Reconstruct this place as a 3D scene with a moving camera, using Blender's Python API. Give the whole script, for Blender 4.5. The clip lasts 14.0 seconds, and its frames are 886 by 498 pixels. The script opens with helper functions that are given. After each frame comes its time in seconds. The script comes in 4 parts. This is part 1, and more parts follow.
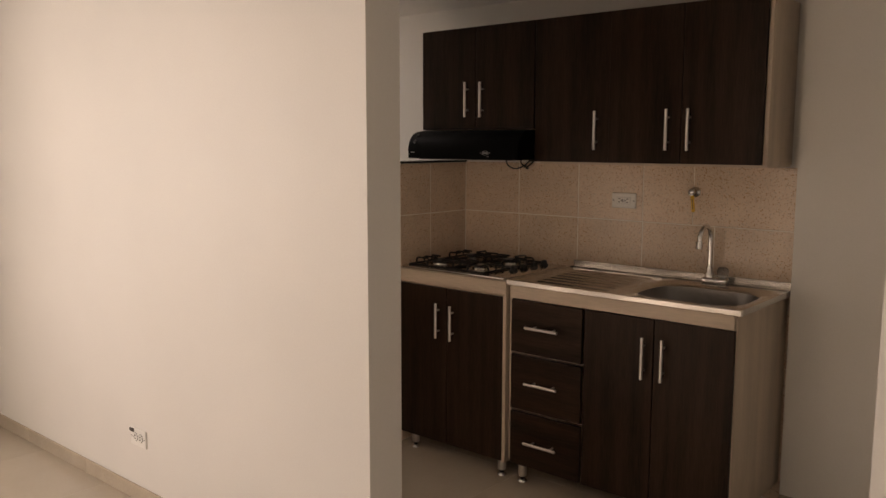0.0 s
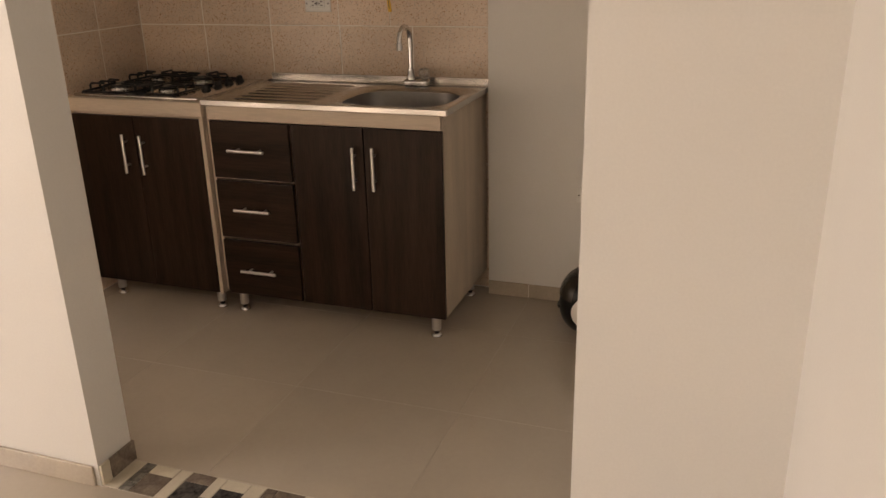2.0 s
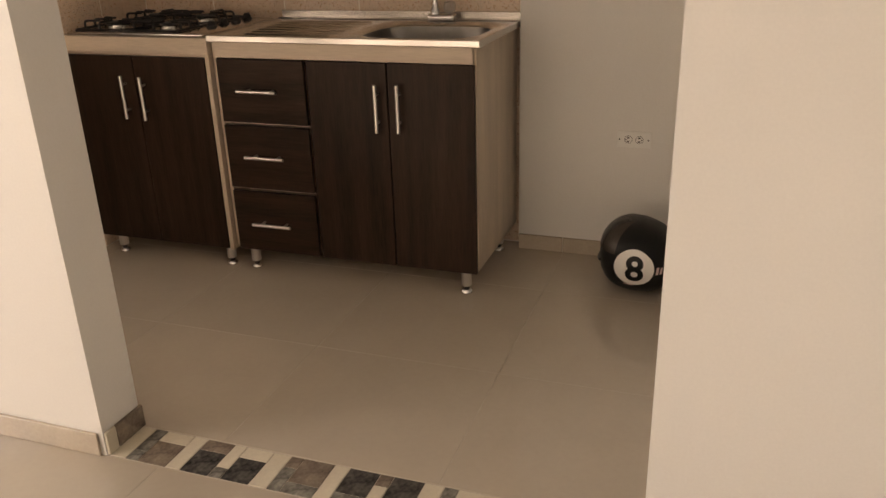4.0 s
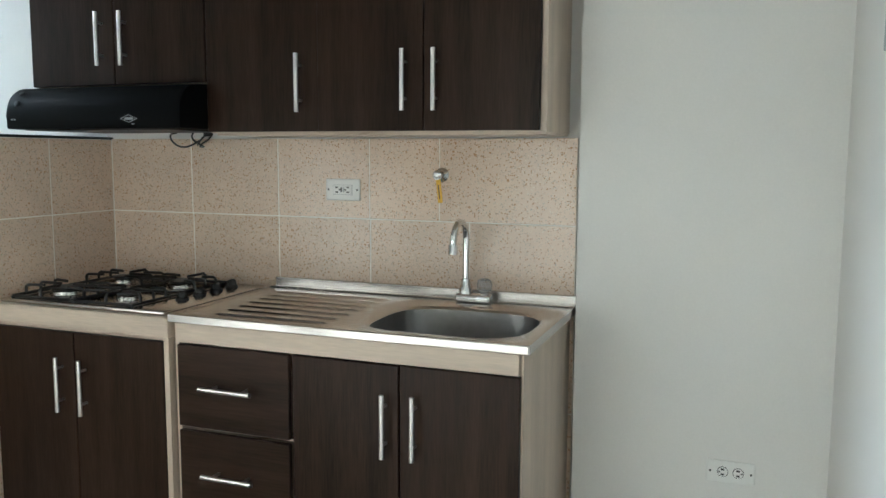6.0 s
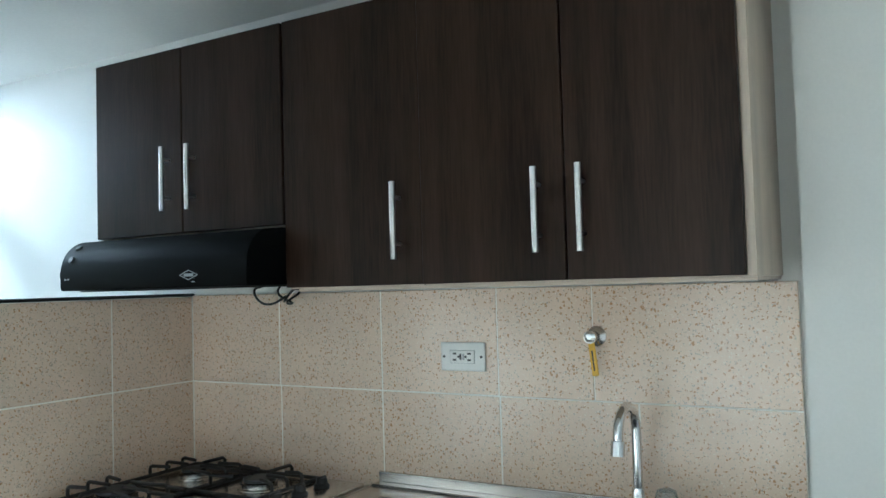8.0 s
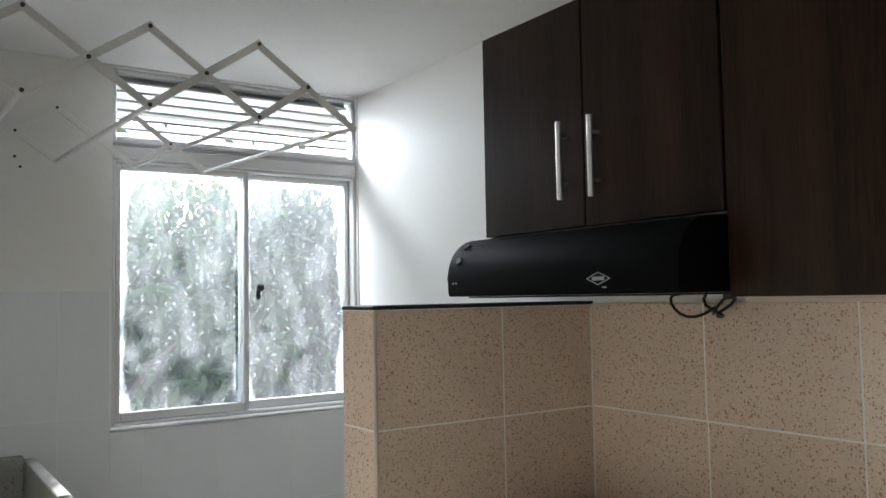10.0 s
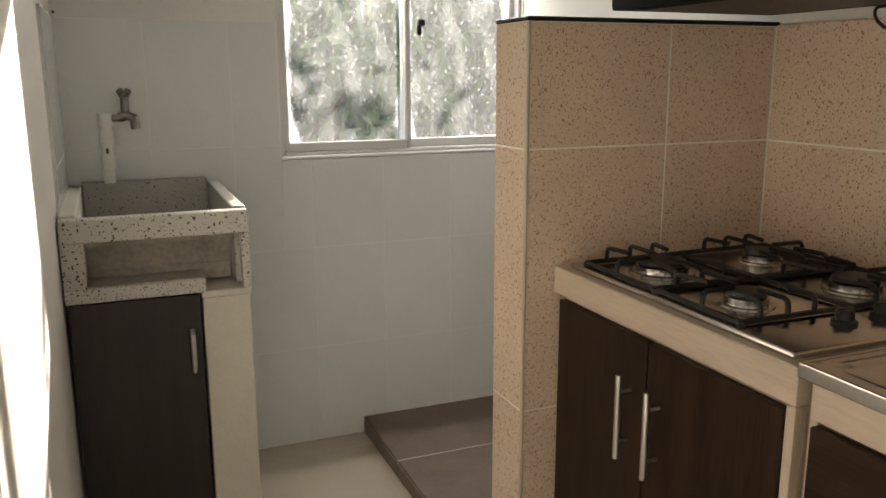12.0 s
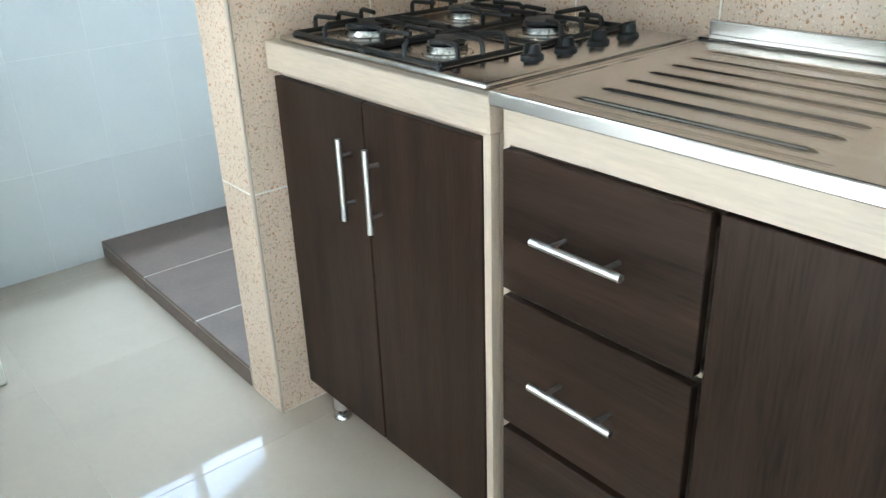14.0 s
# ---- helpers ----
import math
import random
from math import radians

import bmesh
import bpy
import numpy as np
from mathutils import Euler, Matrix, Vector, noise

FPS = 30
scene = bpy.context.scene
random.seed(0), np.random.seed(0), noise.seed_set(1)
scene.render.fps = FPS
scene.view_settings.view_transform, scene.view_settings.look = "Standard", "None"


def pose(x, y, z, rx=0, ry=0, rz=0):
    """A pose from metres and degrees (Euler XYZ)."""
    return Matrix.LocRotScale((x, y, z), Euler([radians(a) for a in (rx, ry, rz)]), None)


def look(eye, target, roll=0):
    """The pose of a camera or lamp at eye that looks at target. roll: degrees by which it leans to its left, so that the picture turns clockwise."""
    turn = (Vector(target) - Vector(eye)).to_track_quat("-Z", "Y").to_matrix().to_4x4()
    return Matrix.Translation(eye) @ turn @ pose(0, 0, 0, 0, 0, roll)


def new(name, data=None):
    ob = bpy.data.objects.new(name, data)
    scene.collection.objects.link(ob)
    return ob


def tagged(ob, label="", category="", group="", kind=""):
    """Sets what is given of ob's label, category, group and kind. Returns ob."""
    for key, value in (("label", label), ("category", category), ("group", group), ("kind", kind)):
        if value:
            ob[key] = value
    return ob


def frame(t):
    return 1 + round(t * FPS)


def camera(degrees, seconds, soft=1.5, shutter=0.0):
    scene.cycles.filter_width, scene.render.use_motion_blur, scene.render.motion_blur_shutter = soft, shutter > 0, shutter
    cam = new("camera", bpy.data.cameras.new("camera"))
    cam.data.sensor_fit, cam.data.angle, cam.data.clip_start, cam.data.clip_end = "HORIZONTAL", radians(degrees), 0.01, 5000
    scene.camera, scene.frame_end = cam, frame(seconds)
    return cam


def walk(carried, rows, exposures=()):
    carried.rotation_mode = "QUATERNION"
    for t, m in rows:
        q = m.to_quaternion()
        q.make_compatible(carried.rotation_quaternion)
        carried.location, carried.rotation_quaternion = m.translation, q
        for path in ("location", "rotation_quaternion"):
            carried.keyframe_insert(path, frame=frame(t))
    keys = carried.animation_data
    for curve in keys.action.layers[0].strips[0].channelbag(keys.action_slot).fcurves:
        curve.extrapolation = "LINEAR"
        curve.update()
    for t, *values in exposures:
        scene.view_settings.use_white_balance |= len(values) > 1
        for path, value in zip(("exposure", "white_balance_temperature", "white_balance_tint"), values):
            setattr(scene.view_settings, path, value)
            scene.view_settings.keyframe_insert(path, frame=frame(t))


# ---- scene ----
cam = camera(56.9, 14.0)
PATH = [
    (0, (2.713, -3.371, 1.472), (1.425, -1.863, 1.217), 0.1),
    (0.5, (2.717, -3.347, 1.486), (1.627, -1.706, 1.143), 2.3),
    (1, (2.715, -3.289, 1.458), (1.729, -1.612, 0.993), -0.6),
    (1.5, (2.658, -3.275, 1.446), (1.856, -1.539, 0.859), -1.6),
    (2, (2.629, -3.247, 1.431), (1.993, -1.482, 0.738), -1.4),
    (4.5, (2.343, -2.94, 1.254), (1.72, -1.198, 0.496), -1.8),
    (5, (2.218, -2.727, 1.3), (1.637, -0.889, 0.766), -0.8),
    (5.5, (2.148, -2.577, 1.307), (1.589, -0.697, 0.919), 0.3),
    (6, (2.142, -2.354, 1.331), (1.447, -0.493, 1.102), 0.3),
    (6.5, (2.146, -2.192, 1.343), (1.432, -0.329, 1.205), 0.1),
    (7, (2.074, -2.013, 1.371), (1.286, -0.176, 1.292), -0.1),
    (7.5, (1.993, -1.852, 1.386), (1.089, -0.068, 1.412), -0.9),
    (10, (1.492, -1.469, 1.403), (-0.159, -0.345, 1.52), -1.0),
    (10.5, (1.46, -1.408, 1.387), (-0.372, -0.606, 1.409), -1.0),
    (11, (1.456, -1.387, 1.344), (-0.427, -0.727, 1.215), -1.0),
    (11.5, (1.463, -1.397, 1.304), (-0.401, -0.726, 1.032), -1.2),
    (12, (1.464, -1.401, 1.278), (-0.349, -0.669, 0.858), -0.2),
    (12.5, (1.459, -1.406, 1.249), (-0.292, -0.643, 0.657), -1.0),
    (13, (1.456, -1.387, 1.219), (-0.224, -0.57, 0.505), -1.1),
    (13.5, (1.482, -1.375, 1.201), (-0.102, -0.419, 0.442), -1.2),
    (14, (1.523, -1.355, 1.185), (0.119, -0.206, 0.343), -2.0),
]
# stops, kelvin and tint of the camera's own automatic exposure
EXPOSURES = [
    (0.0, 0.88, 8300, 28), (1.0, 1.15, 8400, 27), (2.2, 1.40, 8300, 26), (4.3, 1.65, 8400, 25), (5.0, 2.25, 8400, 27), (5.4, 2.35, 8300, 28), (5.8, 2.35, 7200, 14), (6.1, 2.4, 5000, -1), (7.2, 2.4, 4850, -4), (7.7, 2.5, 4850, -4),
    (9.8, 1.75, 5850, 9), (10.5, 1.75, 5900, 10), (11.0, 1.62, 5900, 10), (11.4, 1.6, 6900, 12), (12.5, 2.52, 7300, 14), (13.0, 3.05, 7100, 11), (13.5, 3.22, 5900, 4), (14.0, 3.38, 5000, -1),
]
walk(cam, [(t, look(eye, target, roll)) for t, eye, target, roll in PATH], EXPOSURES)

# ---- world, sun, window light ----
SUN_DIR = Vector((1.0, -0.628, -0.385)).normalized()   # the way the light travels
world = bpy.data.worlds.new("sky")
scene.world = world
world.use_nodes = True
sky = world.node_tree.nodes.new("ShaderNodeTexSky")
sky.sky_type, sky.sun_disc = "NISHITA", False
sky.sun_elevation = math.asin(-SUN_DIR.z)
sky.sun_rotation = math.atan2(-SUN_DIR.x, -SUN_DIR.y)
bg = world.node_tree.nodes["Background"]
world.node_tree.links.new(sky.outputs[0], bg.inputs[0])
bg.inputs[1].default_value = 0.15

sun_data = bpy.data.lights.new("sun", "SUN")
sun_data.energy, sun_data.angle, sun_data.color = 5.0, radians(0.6), (1.0, 0.95, 0.86)
sun = new("sun", sun_data)
sun.matrix_world = look((0, 0, 0), SUN_DIR)


def window_light(name, eye, target, sx, sy, watts, color):
    d = bpy.data.lights.new(name, "AREA")
    d.shape, d.size, d.size_y, d.energy, d.color = "RECTANGLE", sx, sy, watts, color
    ob = new(name, d)
    ob.matrix_world = look(eye, target)
    return ob


window_light("living_window_light", (-1.86, -3.95, 1.45), (0, -3.95, 1.2), 1.9, 1.2, 31, (0.93, 0.98, 1.0))
window_light("louvre_light", (-1.42, -0.445, 2.035), (0, -0.445, 1.75), 0.84, 0.20, 7.2, (0.93, 0.97, 1.0))

# ---- materials ----


def mat(name, color, rough=0.5, metal=0.0, var=0.06, scale=4.0, fine=120.0, bump=0.0, stretch=(1, 1, 1), spec=0.5, coat=0.0, tone=None):
    """Base colour with broad and fine variation, gloss variation and relief."""
    m = bpy.data.materials.new(name)
    m.use_nodes = True
    nt = m.node_tree
    b = nt.nodes["Principled BSDF"]
    b.inputs["Roughness"].default_value, b.inputs["Metallic"].default_value = rough, metal
    b.inputs["Specular IOR Level"].default_value = spec
    b.inputs["Coat Weight"].default_value = coat
    b.inputs["Coat Roughness"].default_value = 0.08
    co = nt.nodes.new("ShaderNodeTexCoord")
    mp = nt.nodes.new("ShaderNodeMapping")
    mp.inputs["Scale"].default_value = stretch
    nt.links.new(co.outputs["Object"], mp.inputs[0])
    n1, n2 = nt.nodes.new("ShaderNodeTexNoise"), nt.nodes.new("ShaderNodeTexNoise")
    n1.inputs["Scale"].default_value, n2.inputs["Scale"].default_value = scale, fine
    n1.inputs["Detail"].default_value, n2.inputs["Detail"].default_value = 4, 2
    nt.links.new(mp.outputs[0], n1.inputs["Vector"])
    nt.links.new(mp.outputs[0], n2.inputs["Vector"])
    add = nt.nodes.new("ShaderNodeMix")
    add.data_type = "FLOAT"
    add.inputs[0].default_value = 0.35
    nt.links.new(n1.outputs[0], add.inputs[2])
    nt.links.new(n2.outputs[0], add.inputs[3])
    ramp = nt.nodes.new("ShaderNodeValToRGB")
    c = Vector(color)
    lo = c * (1 - var * 2.2)
    hi = Vector(tone) if tone else c * (1 + var * 2.2)
    ramp.color_ramp.elements[0].position, ramp.color_ramp.elements[1].position = 0.3, 0.7
    ramp.color_ramp.elements[0].color = (*[max(0, v) for v in lo], 1)
    ramp.color_ramp.elements[1].color = (*[min(1, v) for v in hi], 1)
    nt.links.new(add.outputs[0], ramp.inputs[0])
    nt.links.new(ramp.outputs[0], b.inputs["Base Color"])
    if bump:
        bp = nt.nodes.new("ShaderNodeBump")
        bp.inputs["Strength"].default_value, bp.inputs["Distance"].default_value = bump, 0.002
        nt.links.new(n2.outputs[0], bp.inputs["Height"])
        nt.links.new(bp.outputs[0], b.inputs["Normal"])
    return m


def speckled(name, base, specks, density=90, size=0.32, rough=0.3, cut=0.5, island=0.05):
    """Ceramic or terrazzo with coloured flecks: cells of which only some are filled."""
    m = mat(name, base, rough, var=0.04, scale=6, fine=200)
    nt = m.node_tree
    b, ramp = nt.nodes["Principled BSDF"], [n for n in nt.nodes if n.bl_idname == "ShaderNodeValToRGB"][0]
    geo = nt.nodes.new("ShaderNodeNewGeometry")
    warp = nt.nodes.new("ShaderNodeTexNoise")
    warp.inputs["Scale"].default_value = density * 0.9
    nt.links.new(geo.outputs["Position"], warp.inputs["Vector"])
    mixv = nt.nodes.new("ShaderNodeMix")
    mixv.data_type = "VECTOR"
    mixv.inputs[0].default_value = 0.012
    nt.links.new(geo.outputs["Position"], mixv.inputs[4])
    nt.links.new(warp.outputs["Color"], mixv.inputs[5])
    prev = ramp.outputs[0]
    for i, (col, share) in enumerate(specks):
        vo = nt.nodes.new("ShaderNodeTexVoronoi")
        vo.inputs["Scale"].default_value = density * (1 + 0.37 * i)
        vo.inputs["Randomness"].default_value = 1
        nt.links.new(mixv.outputs[1], vo.inputs["Vector"])
        near = nt.nodes.new("ShaderNodeMath")
        near.operation = "LESS_THAN"
        near.inputs[1].default_value = size
        nt.links.new(vo.outputs["Distance"], near.inputs[0])
        sep = nt.nodes.new("ShaderNodeSeparateColor")
        nt.links.new(vo.outputs["Color"], sep.inputs[0])
        some = nt.nodes.new("ShaderNodeMath")
        some.operation = "LESS_THAN"
        some.inputs[1].default_value = share
        nt.links.new(sep.outputs[0], some.inputs[0])
        both = nt.nodes.new("ShaderNodeMath")
        both.operation = "MULTIPLY"
        nt.links.new(near.outputs[0], both.inputs[0])
        nt.links.new(some.outputs[0], both.inputs[1])
        mx = nt.nodes.new("ShaderNodeMix")
        mx.data_type = "RGBA"
        mx.inputs[7].default_value = (*col, 1)
        nt.links.new(both.outputs[0], mx.inputs[0])
        nt.links.new(prev, mx.inputs[6])
        prev = mx.outputs[2]
    nt.links.new(prev, b.inputs["Base Color"])
    return m


def per_piece(m, amount):
    """A slight shift of brightness from piece to piece."""
    nt = m.node_tree
    b = nt.nodes["Principled BSDF"]
    src = b.inputs["Base Color"].links[0].from_socket
    info = nt.nodes.new("ShaderNodeObjectInfo")
    rng = nt.nodes.new("ShaderNodeMapRange")
    rng.inputs[3].default_value, rng.inputs[4].default_value = 1 - amount, 1 + amount
    nt.links.new(info.outputs["Random"], rng.inputs[0])
    hsv = nt.nodes.new("ShaderNodeHueSaturation")
    nt.links.new(rng.outputs[0], hsv.inputs["Value"])
    nt.links.new(src, hsv.inputs["Color"])
    nt.links.new(hsv.outputs[0], b.inputs["Base Color"])
    return m


PAINT = mat("white_wall_paint", (0.74, 0.72, 0.68), 0.55, var=0.02, scale=1.5, fine=160, bump=0.12)
CEIL = mat("ceiling_paint", (0.76, 0.75, 0.72), 0.8, var=0.03, scale=2, fine=90, bump=0.15)
FLOOR_TILE = per_piece(mat("polished_beige_floor_tile", (0.46, 0.395, 0.32), 0.035, var=0.018, scale=5, fine=60, spec=0.85), 0.02)
GROUT = mat("pale_floor_grout", (0.46, 0.395, 0.32), 0.5, var=0.08)
BASE = per_piece(mat("beige_baseboard_tile", (0.46, 0.39, 0.31), 0.25, var=0.05, scale=8), 0.03)
KTILE = per_piece(speckled("speckled_cream_wall_tile", (0.72, 0.565, 0.430), [((0.46, 0.255, 0.125), 0.38), ((0.46, 0.38, 0.30), 0.28), ((0.79, 0.70, 0.58), 0.22)], 146, 0.36, 0.22), 0.03)
KGROUT = mat("cream_wall_grout", (0.86, 0.82, 0.74), 0.8, var=0.06)
WTILE = per_piece(mat("glossy_white_wall_tile", (0.72, 0.73, 0.72), 0.12, var=0.015, scale=3), 0.015)
WGROUT = mat("white_grout", (0.82, 0.82, 0.80), 0.8, var=0.05)
DARKWOOD = mat("dark_wenge_laminate", (0.017, 0.0094, 0.0060), 0.38, var=0.22, scale=2.4, fine=26, bump=0.12, spec=0.14, stretch=(9, 9, 0.55), tone=(0.047, 0.0258, 0.0163))
DARKWOOD_H = mat("dark_wenge_laminate_level", (0.017, 0.0094, 0.0060), 0.38, var=0.22, scale=2.4, fine=26, bump=0.12, spec=0.14, stretch=(0.55, 9, 9), tone=(0.047, 0.0258, 0.0163))
LIGHTWOOD = mat("pale_oak_laminate", (0.53, 0.435, 0.34), 0.42, var=0.09, scale=2, fine=30, bump=0.08, stretch=(8, 8, 0.7))
LIGHTWOOD_H = mat("pale_oak_laminate_level", (0.53, 0.435, 0.34), 0.42, var=0.09, scale=2, fine=30, bump=0.08, stretch=(0.7, 8, 8))
STEEL = mat("brushed_stainless_steel", (0.61, 0.58, 0.545), 0.23, 1.0, var=0.04, scale=3, fine=50, bump=0.03, stretch=(0.6, 12, 12))
# base colour darkened to hold the bowl's inner shade; the tap shares it
BOWL = mat("bowl_shade_and_tap_steel", (0.27, 0.26, 0.25), 0.33, 1.0, var=0.06, scale=5, fine=60, bump=0.04)
BURNER = mat("heat_dulled_aluminium", (0.50, 0.48, 0.45), 0.24, 1.0, var=0.12, scale=14)
CHROME = mat("chrome", (0.72, 0.72, 0.72), 0.10, 1.0, var=0.02)
ALU = mat("satin_aluminium_handle", (0.68, 0.66, 0.63), 0.32, 1.0, var=0.03)
BLACKMETAL = mat("black_enamelled_iron", (0.010, 0.009, 0.009), 0.42, var=0.2, fine=200, bump=0.1)
HOODBLACK = mat("black_painted_hood", (0.0035, 0.0035, 0.0035), 0.55, var=0.15, scale=6, spec=0.03)
BLACKPLASTIC = mat("black_plastic", (0.012, 0.012, 0.012), 0.4, var=0.2)
GREYMARK = mat("grey_print", (0.42, 0.42, 0.42), 0.5, var=0.03)
WHITEPLASTIC = mat("white_plastic", (0.80, 0.79, 0.75), 0.35, var=0.02)
SLOT = mat("dark_socket_slot", (0.05, 0.045, 0.04), 0.6, var=0.1)
YELLOW = mat("yellow_lever_coating", (0.72, 0.42, 0.03), 0.45, var=0.08)
TERRAZZO = speckled("speckled_terrazzo", (0.62, 0.60, 0.55), [((0.08, 0.07, 0.06), 0.30), ((0.30, 0.26, 0.2), 0.3), ((0.2, 0.2, 0.19), 0.25)], 105, 0.33, 0.5)
# sink's inner walls: darker cement grey with sparser flecks
DULLTERRAZZO = speckled("darker_grey_terrazzo", (0.40, 0.39, 0.36), [((0.12, 0.11, 0.10), 0.22), ((0.26, 0.24, 0.2), 0.3)], 120, 0.30, 0.6)
CEMENT = mat("stained_grey_cement", (0.40, 0.375, 0.32), 0.8, var=0.16, scale=9, fine=70, bump=0.3)
PLASTER = mat("cream_plaster_post", (0.70, 0.67, 0.58), 0.6, var=0.04, scale=5, bump=0.15)
BLACKDOOR = mat("black_brown_laminate", (0.022, 0.016, 0.013), 0.42, var=0.2, scale=3, fine=30, stretch=(8, 8, 0.6), bump=0.1)
STEPTILE = per_piece(mat("grey_brown_step_tile", (0.155, 0.114, 0.090), 0.5, var=0.10, scale=6, fine=90, bump=0.2), 0.06)
STEPGROUT = mat("pale_step_grout", (0.62, 0.56, 0.48), 0.85, var=0.06)
ALFRAME = mat("painted_white_aluminium", (0.60, 0.60, 0.59), 0.4, var=0.03)
ALDARK = mat("grey_aluminium", (0.34, 0.34, 0.34), 0.4, var=0.05)
RACKWHITE = mat("white_coated_rack_metal", (0.72, 0.70, 0.66), 0.4, var=0.04)
PVC = mat("white_pvc_pipe", (0.74, 0.73, 0.68), 0.35, var=0.04)
HELMET = mat("glossy_black_helmet_shell", (0.006, 0.006, 0.006), 0.38, var=0.1, coat=0.12, spec=0.2)
VISOR = mat("smoked_visor", (0.075, 0.062, 0.052), 0.26, var=0.1, coat=0.8)
HWHITE = mat("white_helmet_decal", (0.74, 0.72, 0.68), 0.3, var=0.02)
HGREY = mat("grey_helmet_decal", (0.52, 0.39, 0.37), 0.35, var=0.05)
MOS = {
    "cream": mat("cream_mosaic", (0.60, 0.54, 0.43), 0.25, var=0.05),
    "black": mat("veined_black_mosaic", (0.035, 0.032, 0.030), 0.18, var=0.5, scale=22, fine=90, tone=(0.13, 0.12, 0.11)),
    "brown": mat("veined_brown_mosaic", (0.20, 0.15, 0.115), 0.2, var=0.25, scale=18, tone=(0.30, 0.24, 0.19)),
    "grey": mat("veined_grey_mosaic", (0.17, 0.16, 0.135), 0.2, var=0.35, scale=25, tone=(0.33, 0.31, 0.27)),
}
GRASS = mat("rough_lawn", (0.085, 0.12, 0.04), 0.9, var=0.3, scale=1.5, fine=30, bump=0.5)
BARK = mat("grey_brown_bark", (0.16, 0.12, 0.09), 0.9, var=0.25, fine=40, bump=0.6)


def leaf_mat(name, color):
    m = mat(name, color, 0.55, var=0.3, scale=1.2, fine=9)
    nt = m.node_tree
    b = nt.nodes["Principled BSDF"]
    tr = nt.nodes.new("ShaderNodeBsdfTranslucent")
    nt.links.new(b.inputs["Base Color"].links[0].from_socket, tr.inputs[0])
    mx = nt.nodes.new("ShaderNodeMixShader")
    mx.inputs[0].default_value = 0.35
    nt.links.new(b.outputs[0], mx.inputs[1])
    nt.links.new(tr.outputs[0], mx.inputs[2])
    nt.links.new(mx.outputs[0], nt.nodes["Material Output"].inputs[0])
    return m


LEAF_A, LEAF_B = leaf_mat("green_leaves", (0.10, 0.16, 0.05)), leaf_mat("grey_green_leaves", (0.12, 0.14, 0.085))


def dirty_glass(half_w, half_h):
    """Window glass with water stains: a whitish film, thick round the edge and streaky within."""
    m = bpy.data.materials.new("water_stained_glass")
    m.use_nodes = True
    nt = m.node_tree
    nt.nodes.remove(nt.nodes["Principled BSDF"])
    N, L = nt.nodes.new, nt.links.new
    co = N("ShaderNodeTexCoord")
    sep = N("ShaderNodeSeparateXYZ")
    L(co.outputs["Object"], sep.inputs[0])

    def m2(op, a, b):
        n = N("ShaderNodeMath")
        n.operation = op
        for i, v in enumerate((a, b)):
            if isinstance(v, (int, float)):
                n.inputs[i].default_value = v
            elif v is not None:
                L(v, n.inputs[i])
        return n.outputs[0]
    wob = N("ShaderNodeTexNoise")
    wob.inputs["Scale"].default_value = 4.5
    L(co.outputs["Object"], wob.inputs["Vector"])
    fy = m2("POWER", m2("DIVIDE", m2("ABSOLUTE", sep.outputs[1], None), half_w), 4.0)
    fz = m2("POWER", m2("DIVIDE", m2("MAXIMUM", sep.outputs[2], m2("MULTIPLY", sep.outputs[2], -0.72)), half_h), 5.0)
    edge = m2("ADD", m2("ADD", fy, fz), m2("MULTIPLY", m2("SUBTRACT", wob.outputs[0], 0.5), 0.9))
    rim = N("ShaderNodeMapRange")
    rim.inputs[1].default_value, rim.inputs[2].default_value = 0.62, 0.86
    rim.inputs[3].default_value, rim.inputs[4].default_value = 0.0, 0.30
    L(edge, rim.inputs[0])
    mp = N("ShaderNodeMapping")
    mp.inputs["Scale"].default_value = (1, 9, 3.6)
    mp.inputs["Rotation"].default_value = (0.12, 0, 0)
    L(co.outputs["Object"], mp.inputs[0])
    streak = N("ShaderNodeTexNoise")
    streak.inputs["Scale"].default_value, streak.inputs["Detail"].default_value = 1.6, 5
    L(mp.outputs[0], streak.inputs["Vector"])
    st = N("ShaderNodeMapRange")
    st.inputs[1].default_value, st.inputs[2].default_value = 0.45, 0.75
    st.inputs[3].default_value, st.inputs[4].default_value = 0.035, 0.085
    L(streak.outputs[0], st.inputs[0])
    spot = N("ShaderNodeTexNoise")
    spot.inputs["Scale"].default_value, spot.inputs["Detail"].default_value = 78, 6
    L(co.outputs["Object"], spot.inputs["Vector"])
    sp = N("ShaderNodeMapRange")
    sp.inputs[1].default_value, sp.inputs[2].default_value = 0.60, 0.72
    sp.inputs[3].default_value, sp.inputs[4].default_value = 0.0, 0.22
    L(spot.outputs[0], sp.inputs[0])
    film = m2("MINIMUM", m2("ADD", m2("MAXIMUM", rim.outputs[0], st.outputs[0]), sp.outputs[0]), 0.8)
    tr, tl, gl = N("ShaderNodeBsdfTransparent"), N("ShaderNodeBsdfTranslucent"), N("ShaderNodeBsdfGlossy")
    tl.inputs[0].default_value = (0.80, 0.84, 0.90, 1)
    gl.inputs["Roughness"].default_value = 0.03
    mx, mg = N("ShaderNodeMixShader"), N("ShaderNodeMixShader")
    L(film, mx.inputs[0])
    L(tr.outputs[0], mx.inputs[1])
    L(tl.outputs[0], mx.inputs[2])
    fr = N("ShaderNodeFresnel")
    fr.inputs[0].default_value = 1.45
    L(fr.outputs[0], mg.inputs[0])
    L(mx.outputs[0], mg.inputs[1])
    L(gl.outputs[0], mg.inputs[2])
